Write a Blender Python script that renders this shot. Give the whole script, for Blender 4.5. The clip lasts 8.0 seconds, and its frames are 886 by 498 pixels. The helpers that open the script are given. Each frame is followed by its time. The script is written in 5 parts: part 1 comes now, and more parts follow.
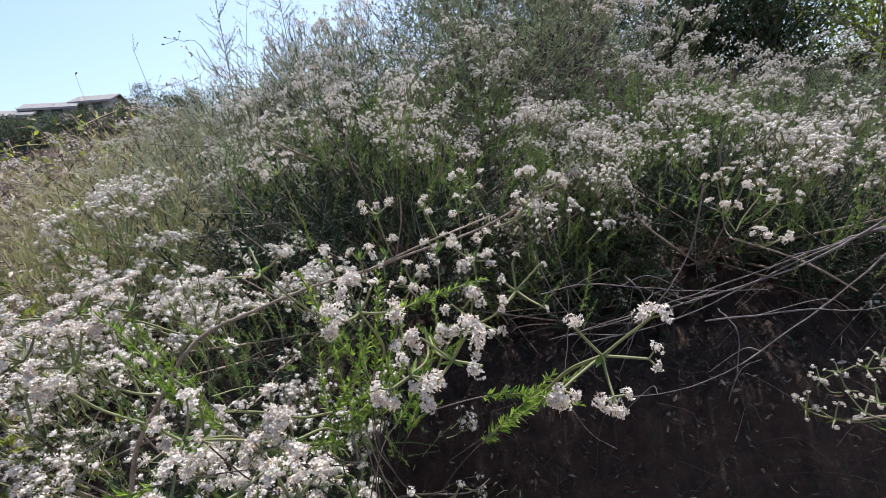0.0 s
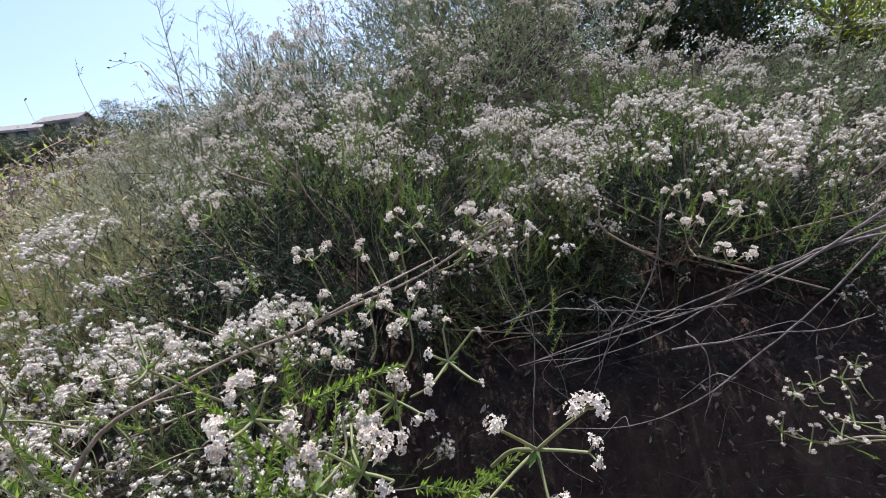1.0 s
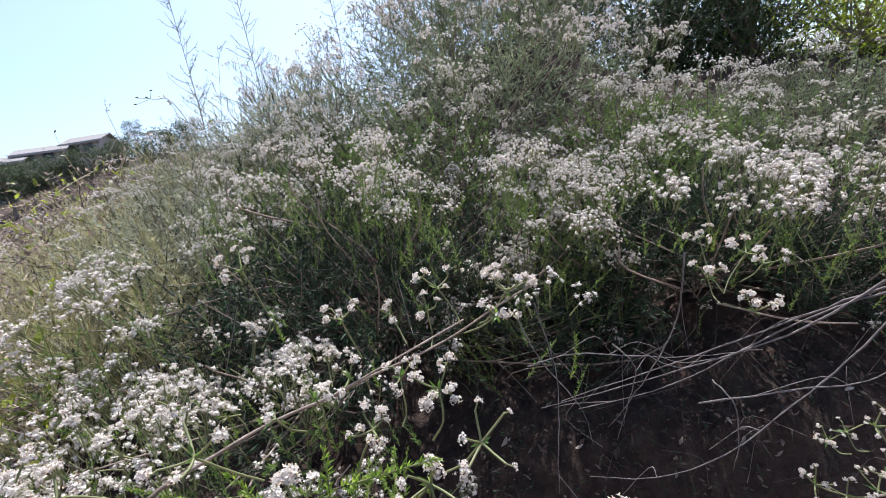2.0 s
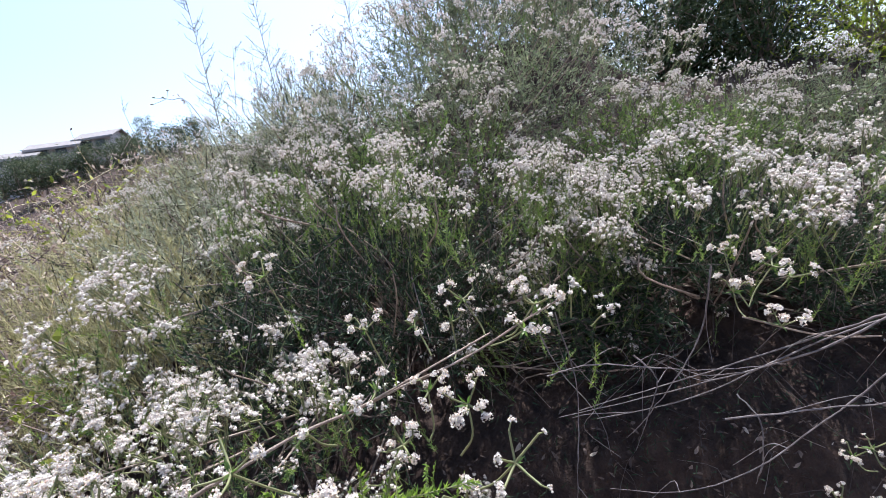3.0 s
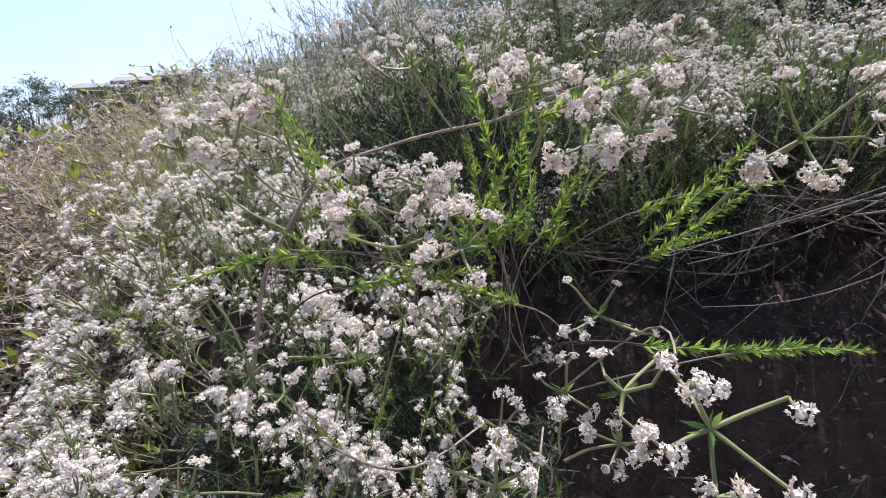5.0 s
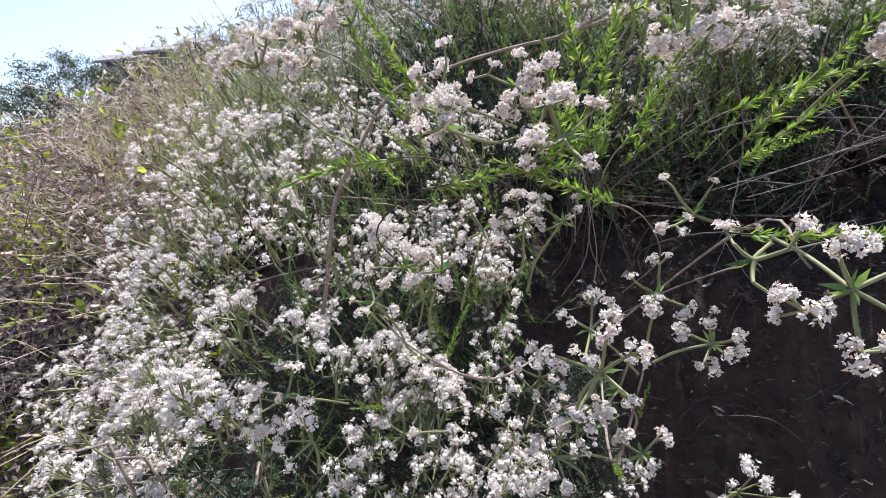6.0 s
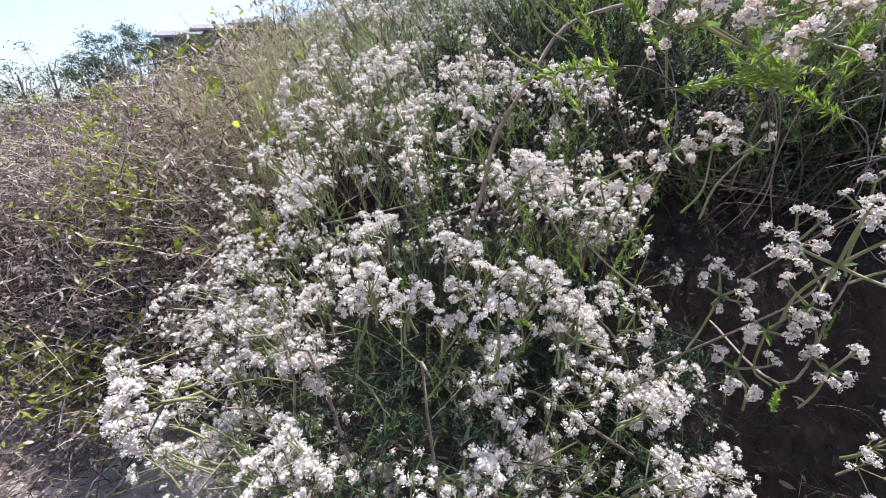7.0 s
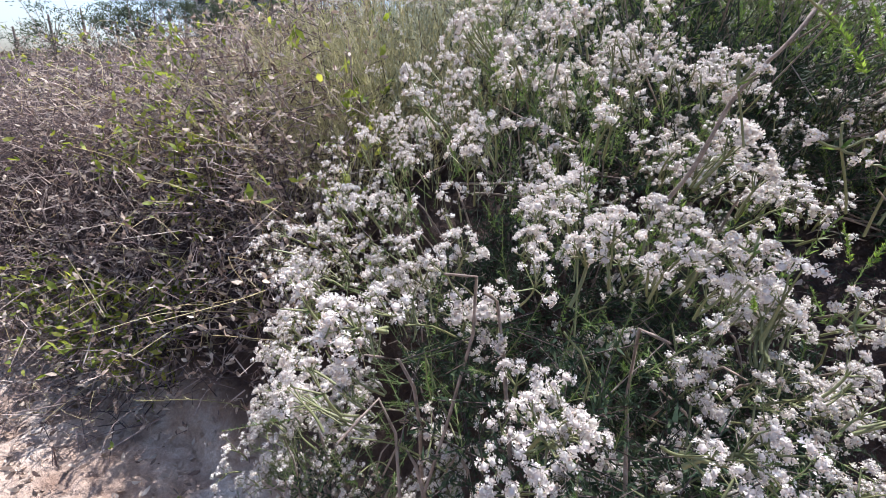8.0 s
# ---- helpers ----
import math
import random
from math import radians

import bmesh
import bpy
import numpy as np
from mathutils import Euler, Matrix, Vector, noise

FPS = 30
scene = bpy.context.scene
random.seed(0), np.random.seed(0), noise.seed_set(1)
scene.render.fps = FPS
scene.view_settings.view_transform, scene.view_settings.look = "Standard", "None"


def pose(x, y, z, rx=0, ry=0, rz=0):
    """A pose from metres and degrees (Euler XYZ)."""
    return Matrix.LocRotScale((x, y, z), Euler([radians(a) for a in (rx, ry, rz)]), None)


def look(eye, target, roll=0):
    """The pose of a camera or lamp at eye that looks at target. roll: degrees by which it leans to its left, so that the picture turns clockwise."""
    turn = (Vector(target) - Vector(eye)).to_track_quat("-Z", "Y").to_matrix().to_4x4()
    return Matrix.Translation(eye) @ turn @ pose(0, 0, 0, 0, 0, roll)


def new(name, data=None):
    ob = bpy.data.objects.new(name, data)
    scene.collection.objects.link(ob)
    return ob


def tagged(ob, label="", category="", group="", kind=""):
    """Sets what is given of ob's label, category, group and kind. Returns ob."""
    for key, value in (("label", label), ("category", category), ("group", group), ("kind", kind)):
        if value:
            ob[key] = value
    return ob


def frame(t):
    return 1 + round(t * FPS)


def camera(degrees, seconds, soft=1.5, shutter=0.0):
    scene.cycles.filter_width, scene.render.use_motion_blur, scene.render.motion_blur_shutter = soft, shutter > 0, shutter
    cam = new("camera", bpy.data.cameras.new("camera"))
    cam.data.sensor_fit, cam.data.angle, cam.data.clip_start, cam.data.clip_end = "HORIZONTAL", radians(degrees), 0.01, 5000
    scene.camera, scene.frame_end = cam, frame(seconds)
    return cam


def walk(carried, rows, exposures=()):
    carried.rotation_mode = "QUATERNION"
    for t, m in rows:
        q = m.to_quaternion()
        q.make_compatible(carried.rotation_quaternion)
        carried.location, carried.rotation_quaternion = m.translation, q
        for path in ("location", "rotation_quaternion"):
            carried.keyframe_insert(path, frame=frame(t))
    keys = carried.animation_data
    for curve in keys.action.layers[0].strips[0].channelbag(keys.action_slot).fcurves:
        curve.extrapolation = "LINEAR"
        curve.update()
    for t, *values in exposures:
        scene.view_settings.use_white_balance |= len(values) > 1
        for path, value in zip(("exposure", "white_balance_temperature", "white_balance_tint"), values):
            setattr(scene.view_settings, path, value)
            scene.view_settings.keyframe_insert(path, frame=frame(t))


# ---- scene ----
PLAN = 1.45  # metres to one unit of the plan
cam = camera(90.0, 8.0, 0.9)
PATH = [
    (0.0, pose(0.0189, -0.0524, 1.0991, 77.40, 6.97, 1.92)),
    (0.5, pose(0.0300, -0.0004, 1.1108, 77.26, 7.81, 1.00)),
    (1.0, pose(0.0805, 0.0073, 1.1365, 76.85, 10.26, -0.71)),
    (1.5, pose(0.0921, 0.0083, 1.1760, 77.88, 11.77, -0.31)),
    (1.7, pose(0.0859, 0.0103, 1.1838, 78.18, 11.93, 0.30)),
    (2.8, pose(0.0643, 0.0022, 1.2423, 79.63, 10.63, 1.40)),
    (3.0, pose(0.0563, 0.0132, 1.2218, 78.64, 10.94, 1.84)),
    (3.5, pose(0.0366, -0.0277, 1.1667, 77.11, 8.79, 5.89)),
    (4.0, pose(-0.0127, -0.0364, 1.0840, 76.66, 7.32, 7.36)),
    (4.5, pose(-0.0646, -0.0506, 1.0189, 76.95, 5.70, 8.67)),
    (4.7, pose(-0.0737, -0.0623, 0.9857, 76.90, 4.94, 8.78)),
    (5.8, pose(-0.1045, -0.1053, 0.9245, 71.96, 6.63, 10.78)),
    (6.0, pose(-0.1303, -0.1016, 0.9138, 71.69, 6.86, 11.80)),
    (6.5, pose(-0.1931, -0.1205, 0.8829, 70.96, 5.75, 15.10)),
    (7.0, pose(-0.2643, -0.1841, 0.8621, 71.22, 3.69, 16.88)),
    (7.5, pose(-0.3808, -0.2301, 0.8210, 73.62, -2.76, 20.35)),
    (8.0, pose(-0.4902, -0.2273, 0.7907, 71.24, -4.19, 19.43)),
]

EXPOSURES = [(0.0, 0.86, 5900, 10.5), (1.0, 0.93, 5880, 11.5), (2.5, 1.20, 5830, 12.5), (3.5, 1.34, 5740, 14.0), (4.5, 1.12, 5900, 15.5), (6.5, 1.33, 5750, 14.5), (8.0, 1.22, 5750, 15.0)]
walk(cam, PATH, EXPOSURES)

# ---- sky and sun ----
SUN_EL, SUN_AZ = 66.0, 8.0
world = bpy.data.worlds.new("sky")
scene.world = world
world.use_nodes = True
wn = world.node_tree
sky = wn.nodes.new("ShaderNodeTexSky")
sky.sky_type = "NISHITA"
sky.sun_disc = False
sky.sun_elevation, sky.sun_rotation = radians(SUN_EL), radians(SUN_AZ)
sky.air_density, sky.dust_density = 1.0, 2.5
bg = wn.nodes["Background"]
bg.inputs["Strength"].default_value = 0.122
wn.links.new(sky.outputs["Color"], bg.inputs["Color"])
sun_data = bpy.data.lights.new("sun", "SUN")
sun_data.energy, sun_data.angle, sun_data.color = 5.0, radians(0.53), (1.0, 0.95, 0.87)
sun = new("sun", sun_data)
_e, _a = radians(SUN_EL), radians(SUN_AZ)
SUN_DIR = Vector((math.sin(_a) * math.cos(_e), math.cos(_a) * math.cos(_e), math.sin(_e)))
sun.matrix_world = look(SUN_DIR * 50, (0, 0, 0))

rng = np.random.default_rng(7)


# ---- materials ----
def ramp(nt, fac, stops):
    r = nt.nodes.new("ShaderNodeValToRGB")
    els = r.color_ramp.elements
    while len(els) < len(stops):
        els.new(0.5)
    for el, (p, c) in zip(els, stops):
        el.position, el.color = p, (*c, 1)
    nt.links.new(fac, r.inputs["Fac"])
    return r.outputs["Color"]


def noise_fac(nt, scale, detail=4.0, rough=0.6):
    tc = nt.nodes.new("ShaderNodeTexCoord")
    n = nt.nodes.new("ShaderNodeTexNoise")
    n.inputs["Scale"].default_value, n.inputs["Detail"].default_value, n.inputs["Roughness"].default_value = scale, detail, rough
    nt.links.new(tc.outputs["Object"], n.inputs["Vector"])
    return n.outputs["Fac"]


def mixed(nt, a, b, fac, mode="MIX"):
    m = nt.nodes.new("ShaderNodeMix")
    m.data_type, m.blend_type = "RGBA", mode
    if isinstance(fac, float):
        m.inputs["Factor"].default_value = fac
    else:
        nt.links.new(fac, m.inputs["Factor"])
    for sock, v in (("A", a), ("B", b)):
        idx = 6 if sock == "A" else 7
        if isinstance(v, tuple):
            m.inputs[idx].default_value = (*v, 1)
        else:
            nt.links.new(v, m.inputs[idx])
    return m.outputs[2]


def material(name, stops, scale, rough=0.7, translucent=0.0, bump=0.0, bump_scale=None, island=0.0, tint=None):
    """Noise-coloured surface; translucent: share of light let through; island: share of the colour that changes piece by piece."""
    m = bpy.data.materials.new(name)
    m.use_nodes = True
    nt = m.node_tree
    p = nt.nodes["Principled BSDF"]
    p.inputs["Roughness"].default_value = rough
    p.inputs["Specular IOR Level"].default_value = 0.3
    fac = noise_fac(nt, scale)
    if island:
        g = nt.nodes.new("ShaderNodeNewGeometry")
        o = nt.nodes.new("ShaderNodeObjectInfo")
        add = nt.nodes.new("ShaderNodeMath")
        add.operation = "ADD"
        nt.links.new(g.outputs["Random Per Island"], add.inputs[0])
        nt.links.new(o.outputs["Random"], add.inputs[1])
        fr = nt.nodes.new("ShaderNodeMath")
        fr.operation = "FRACT"
        nt.links.new(add.outputs[0], fr.inputs[0])
        lerp = nt.nodes.new("ShaderNodeMix")
        lerp.inputs[0].default_value = island
        nt.links.new(fac, lerp.inputs[2])
        nt.links.new(fr.outputs[0], lerp.inputs[3])
        fac = lerp.outputs[0]
    col = ramp(nt, fac, stops)
    nt.links.new(col, p.inputs["Base Color"])
    if bump:
        b = nt.nodes.new("ShaderNodeBump")
        b.inputs["Strength"].default_value = bump
        b.inputs["Distance"].default_value = 0.01
        nt.links.new(noise_fac(nt, bump_scale or scale * 4, 6.0, 0.7), b.inputs["Height"])
        nt.links.new(b.outputs["Normal"], p.inputs["Normal"])
    if translucent:
        t = nt.nodes.new("ShaderNodeBsdfTranslucent")
        tcol = col
        if tint:
            tcol = mixed(nt, col, tint, 1.0, "MULTIPLY")
        nt.links.new(tcol, t.inputs["Color"])
        mx = nt.nodes.new("ShaderNodeMixShader")
        mx.inputs["Fac"].default_value = translucent
        nt.links.new(p.outputs["BSDF"], mx.inputs[1])
        nt.links.new(t.outputs["BSDF"], mx.inputs[2])
        nt.links.new(mx.outputs["Shader"], nt.nodes["Material Output"].inputs["Surface"])
    return m


PETAL = material("petal", [(0.0, (0.40, 0.30, 0.25)), (0.25, (0.57, 0.50, 0.45)), (0.65, (0.66, 0.62, 0.57)), (1.0, (0.69, 0.66, 0.49))], 300, 0.6, 0.35, island=0.6)
ANTHER = material("pink_bud", [(0.1, (0.46, 0.28, 0.22)), (0.5, (0.60, 0.48, 0.38)), (0.9, (0.58, 0.57, 0.30))], 500, 0.6, 0.2, island=0.5)
CALYX = material("calyx", [(0.2, (0.24, 0.27, 0.08)), (0.8, (0.46, 0.45, 0.20))], 200, 0.6, 0.35, island=0.5)
STALK = material("flower_stalk_skin", [(0.2, (0.10, 0.115, 0.045)), (0.6, (0.17, 0.175, 0.08)), (0.9, (0.25, 0.19, 0.11))], 60, 0.55, 0.1)
LEAF = material("narrow_leaf", [(0.1, (0.05, 0.09, 0.028)), (0.5, (0.10, 0.165, 0.045)), (0.9, (0.21, 0.28, 0.085))], 40, 0.45, 0.45, island=0.7, tint=(0.9, 1.0, 0.6))
# lighter copy of the narrow leaf, sunlight put into its colour
MID_LEAF = material("sun_lightened_leaf", [(0.1, (0.07, 0.12, 0.035)), (0.5, (0.14, 0.21, 0.06)), (0.9, (0.27, 0.34, 0.12))], 40, 0.45, 0.5, island=0.7, tint=(0.95, 1.0, 0.65))
# brighter green for the shoots, their backlit glow put into the colour
SHOOT_LEAF = material("backlit_shoot_leaf", [(0.1, (0.09, 0.16, 0.025)), (0.5, (0.16, 0.25, 0.045)), (0.9, (0.30, 0.38, 0.09))], 40, 0.5, 0.55, island=0.7, tint=(1.0, 1.0, 0.6))
# grey-green made pale, with haze put into the leaf colour
HAZE_TINTED_LEAF = material("haze_tinted_leaf", [(0.1, (0.09, 0.12, 0.065)), (0.5, (0.17, 0.205, 0.115)), (0.9, (0.31, 0.33, 0.20))], 30, 0.6, 0.45, island=0.7)
# dry litter leaf made darker, so it carries the shade of the hollow
SHADED_LITTER_LEAF = material("shaded_litter_leaf", [(0.1, (0.03, 0.02, 0.016)), (0.5, (0.07, 0.05, 0.04)), (0.9, (0.16, 0.12, 0.095))], 60, 0.8, 0.1, island=0.8)
# leaf green taken nearly to black, as the shade inside the shrubs
SHADED_OLD_LEAF = material("shaded_old_leaf", [(0.1, (0.012, 0.026, 0.012)), (0.5, (0.024, 0.044, 0.02)), (0.9, (0.05, 0.068, 0.032))], 30, 0.85, 0.12, island=0.7)
WOOD = material("grey_bark", [(0.2, (0.10, 0.075, 0.06)), (0.5, (0.22, 0.17, 0.135)), (0.8, (0.36, 0.30, 0.25))], 90, 0.8, 0, 0.6, 400)
DEAD_BARK = material("dead_bark", [(0.2, (0.06, 0.05, 0.05)), (0.5, (0.13, 0.11, 0.105)), (0.8, (0.25, 0.22, 0.21))], 90, 0.8, 0, 0.6, 400)
DRY_TWIG = material("dry_twig", [(0.1, (0.04, 0.027, 0.028)), (0.55, (0.125, 0.088, 0.082)), (0.9, (0.44, 0.36, 0.30))], 25, 0.8, 0.0, island=0.8)
# twig colour lowered to stand for shade in the hollow and shrub hearts
SHADED_TWIG = material("shaded_twig", [(0.1, (0.025, 0.018, 0.016)), (0.6, (0.06, 0.045, 0.04)), (0.95, (0.20, 0.16, 0.14))], 25, 0.8, 0.0, island=0.8)
STRAW = material("straw", [(0.1, (0.38, 0.30, 0.14)), (0.5, (0.52, 0.43, 0.22)), (0.9, (0.62, 0.55, 0.34))], 25, 0.6, 0.3, island=0.7)
DRY_LEAF = material("dry_leaf", [(0.1, (0.13, 0.085, 0.07)), (0.5, (0.30, 0.225, 0.17)), (0.9, (0.60, 0.52, 0.42))], 60, 0.7, 0.3, island=0.8)
BUSH_LEAF = material("bush_leaf", [(0.1, (0.13, 0.19, 0.025)), (0.5, (0.26, 0.33, 0.05)), (0.9, (0.44, 0.47, 0.11))], 40, 0.5, 0.62, island=0.7, tint=(1.0, 1.0, 0.5))
BROAD_LEAF = material("broad_leaf", [(0.1, (0.11, 0.15, 0.025)), (0.5, (0.22, 0.27, 0.05)), (0.9, (0.40, 0.40, 0.10))], 40, 0.5, 0.55, island=0.7, tint=(1.0, 1.0, 0.5))
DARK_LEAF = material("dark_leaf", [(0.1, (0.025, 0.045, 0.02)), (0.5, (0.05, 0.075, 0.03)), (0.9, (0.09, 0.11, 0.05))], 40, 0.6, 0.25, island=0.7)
SAGE = material("sage_thread", [(0.1, (0.19, 0.22, 0.14)), (0.5, (0.33, 0.35, 0.24)), (0.9, (0.49, 0.48, 0.34))], 20, 0.7, 0.4, island=0.7)
DRY_SAGE = material("dry_sage_thread", [(0.1, (0.22, 0.20, 0.09)), (0.5, (0.36, 0.34, 0.17)), (0.9, (0.52, 0.48, 0.27))], 20, 0.7, 0.4, island=0.7)
WEED = material("weed_skin", [(0.1, (0.13, 0.13, 0.09)), (0.9, (0.25, 0.23, 0.16))], 40, 0.7, 0.2, island=0.6)
FAR_LEAF = material("far_leaf", [(0.1, (0.03, 0.05, 0.025)), (0.5, (0.06, 0.08, 0.04)), (0.9, (0.11, 0.12, 0.06))], 2, 0.7, 0.25, island=0.8)
FAR_BRUSH = material("far_brush", [(0.1, (0.10, 0.07, 0.05)), (0.5, (0.18, 0.13, 0.09)), (0.9, (0.20, 0.19, 0.09))], 2, 0.8, 0.2, island=0.8)
STUCCO = material("stucco", [(0.2, (0.33, 0.30, 0.30)), (0.8, (0.42, 0.39, 0.38))], 3, 0.9, 0, 0.2, 30)
ROOF_TILE = material("roof_tile", [(0.2, (0.13, 0.12, 0.12)), (0.8, (0.20, 0.185, 0.18))], 4, 0.8, 0, 0.4, 20)
GLASS_DARK = material("window_glass", [(0.2, (0.03, 0.035, 0.04)), (0.8, (0.05, 0.055, 0.06))], 2, 0.1)
TRIM = material("white_trim", [(0.2, (0.22, 0.21, 0.21)), (0.8, (0.30, 0.29, 0.28))], 3, 0.6)


def soil_material():
    m = material("soil", [(0.25, (0.25, 0.155, 0.11)), (0.5, (0.50, 0.38, 0.295)), (0.72, (0.70, 0.62, 0.54))], 7, 0.95, 0, 1.0, 45)
    nt = m.node_tree
    p = nt.nodes["Principled BSDF"]
    base = p.inputs["Base Color"].links[0].from_socket
    p.inputs["Normal"].links[0].from_node.inputs["Distance"].default_value = 0.035
    grit = ramp(nt, noise_fac(nt, 140, 3, 0.8), [(0.3, (0.55, 0.52, 0.5)), (0.7, (1.0, 1.0, 1.0))])
    nt.links.new(mixed(nt, base, grit, 0.75, "MULTIPLY"), p.inputs["Base Color"])
    # planted bank: leaf mould with shade in its colour; path: bare earth
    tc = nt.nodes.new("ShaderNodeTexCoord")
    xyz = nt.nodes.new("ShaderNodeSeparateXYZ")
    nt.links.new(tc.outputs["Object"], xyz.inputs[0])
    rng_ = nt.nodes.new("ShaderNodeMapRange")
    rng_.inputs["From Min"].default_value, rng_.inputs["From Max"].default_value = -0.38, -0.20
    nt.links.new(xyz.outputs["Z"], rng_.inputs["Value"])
    shaded_mould = ramp(nt, noise_fac(nt, 25, 5, 0.7), [(0.3, (0.018, 0.011, 0.009)), (0.55, (0.042, 0.025, 0.018)), (0.8, (0.09, 0.058, 0.043))])
    # the shade-dark mould reaches out from under the shrubs with a ragged edge
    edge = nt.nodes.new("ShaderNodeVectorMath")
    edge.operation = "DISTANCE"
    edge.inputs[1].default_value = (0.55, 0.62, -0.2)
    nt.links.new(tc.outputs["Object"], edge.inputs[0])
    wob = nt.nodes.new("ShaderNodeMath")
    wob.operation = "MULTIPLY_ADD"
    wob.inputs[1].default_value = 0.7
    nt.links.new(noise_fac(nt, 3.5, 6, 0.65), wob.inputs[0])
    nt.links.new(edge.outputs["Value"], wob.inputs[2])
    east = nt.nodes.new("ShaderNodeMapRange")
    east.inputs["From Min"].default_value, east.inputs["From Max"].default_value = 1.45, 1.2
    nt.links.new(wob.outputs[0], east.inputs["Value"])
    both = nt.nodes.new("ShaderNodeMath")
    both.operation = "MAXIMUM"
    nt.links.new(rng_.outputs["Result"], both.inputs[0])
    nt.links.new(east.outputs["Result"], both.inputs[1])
    nt.links.new(mixed(nt, p.inputs["Base Color"].links[0].from_socket, shaded_mould, both.outputs[0]), p.inputs["Base Color"])
    return m


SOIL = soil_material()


# ---- mesh helpers ----
class Geo:
    """Collects triangles, with a material number for each."""

    def __init__(self):
        self.v, self.f, self.m, self.s, self.n = [], [], [], [], 0

    def add(self, v, f, mat=0, smooth=False):
        v, f = np.asarray(v, float).reshape(-1, 3), np.asarray(f, int).reshape(-1, 3)
        self.v.append(v)
        self.f.append(f + self.n)
        self.m.append(np.broadcast_to(mat, len(f)).astype(int))
        self.s.append(np.full(len(f), smooth))
        self.n += len(v)
        return self

    def arrays(self):
        return np.concatenate(self.v), np.concatenate(self.f), np.concatenate(self.m), np.concatenate(self.s)

    def copies(self, other, mats):
        """Adds other once for each 4 x 4 matrix."""
        v, f, m, s = other.arrays()
        mats = np.asarray(mats, float)
        w = np.einsum("nij,kj->nki", mats[:, :3, :3], v) + mats[:, None, :3, 3]
        k = len(mats)
        self.v.append(w.reshape(-1, 3))
        self.f.append((f[None] + (np.arange(k) * len(v))[:, None, None]).reshape(-1, 3) + self.n)
        self.m.append(np.tile(m, k))
        self.s.append(np.tile(s, k))
        self.n += k * len(v)
        return self

    def mesh(self, name, mats):
        v, f, m, s = self.arrays()
        me = bpy.data.meshes.new(name)
        me.from_pydata(v, [], f)
        for mat in mats:
            me.materials.append(mat)
        me.polygons.foreach_set("material_index", m.astype(np.int32))
        me.polygons.foreach_set("use_smooth", s)
        me.update()
        return me


def part(name, geo, mats, parent=None, label="", kind=""):
    ob = new(name, geo if isinstance(geo, bpy.types.Mesh) else geo.mesh(name, mats))
    ob.parent = parent
    return tagged(ob, label=label, kind=kind)


def thing(name, label, category, at=(0, 0, 0), group="", kind=""):
    ob = new(name)
    ob.empty_display_size = 0.05
    ob.location = at
    return tagged(ob, label=label, category=category, group=group, kind=kind)


def unit(v):
    v = np.asarray(v, float)
    return v / (np.linalg.norm(v, axis=-1, keepdims=True) + 1e-12)


def frames(axes, spins, scales, places):
    """Matrices that take +z to each axis, turned about it, scaled and placed."""
    z = unit(axes)
    ref = np.where(np.abs(z[:, 2:3]) < 0.9, [[0, 0, 1.0]], [[1.0, 0, 0]])
    x = unit(np.cross(ref, z))
    y = np.cross(z, x)
    c, s = np.cos(spins)[:, None], np.sin(spins)[:, None]
    xx, yy = c * x + s * y, c * y - s * x
    m = np.zeros((len(z), 4, 4))
    m[:, :3, 0], m[:, :3, 1], m[:, :3, 2] = xx * scales[:, None], yy * scales[:, None], z * scales[:, None]
    m[:, :3, 3], m[:, 3, 3] = places, 1
    return m


def tube(geo, pts, r0, r1, sides=5, mat=0, knots=0.0, r=None, cap=True):
    pts = np.asarray(pts, float)
    n = len(pts)
    d = unit(np.gradient(pts, axis=0))
    ref = np.array([0.31, 0.17, 0.93]) if abs(d[0][2]) < 0.9 else np.array([1.0, 0.1, 0])
    x = unit(np.cross(np.broadcast_to(ref, d.shape), d))
    y = np.cross(d, x)
    rad = np.linspace(r0, r1, n) * (1 + knots * (rng if r is None else r).uniform(-1, 1, n))
    a = np.arange(sides) * 2 * np.pi / sides
    v = pts[:, None] + rad[:, None, None] * (np.cos(a)[None, :, None] * x[:, None] + np.sin(a)[None, :, None] * y[:, None])
    i, j = np.meshgrid(np.arange(n - 1), np.arange(sides), indexing="ij")
    a0, a1 = i * sides + j, i * sides + (j + 1) % sides
    b0, b1 = a0 + sides, a1 + sides
    f = np.concatenate([np.stack([a0, a1, b1], -1).reshape(-1, 3), np.stack([a0, b1, b0], -1).reshape(-1, 3)])
    geo.add(v.reshape(-1, 3), f, mat, True)
    if not cap:
        return geo
    tip = np.vstack([v[-1], pts[-1] + d[-1] * rad[-1]])
    geo.add(tip, [(k, (k + 1) % sides, sides) for k in range(sides)], mat, True)
    return geo


def curve(points, n=12):
    """A smooth way through the given points."""
    p = np.asarray(points, float)
    if len(p) == 2:
        return p[0] + (p[1] - p[0]) * np.linspace(0, 1, n)[:, None]
    q = np.vstack([2 * p[0] - p[1], p, 2 * p[-1] - p[-2]])
    out = []
    for k in range(len(p) - 1):
        t = np.linspace(0, 1, max(3, n // (len(p) - 1)), endpoint=k == len(p) - 2)[:, None]
        a, b, c, d = q[k : k + 4]
        out.append(0.5 * (2 * b + (c - a) * t + (2 * a - 5 * b + 4 * c - d) * t**2 + (3 * b - a - 3 * c + d) * t**3))
    return np.concatenate(out)


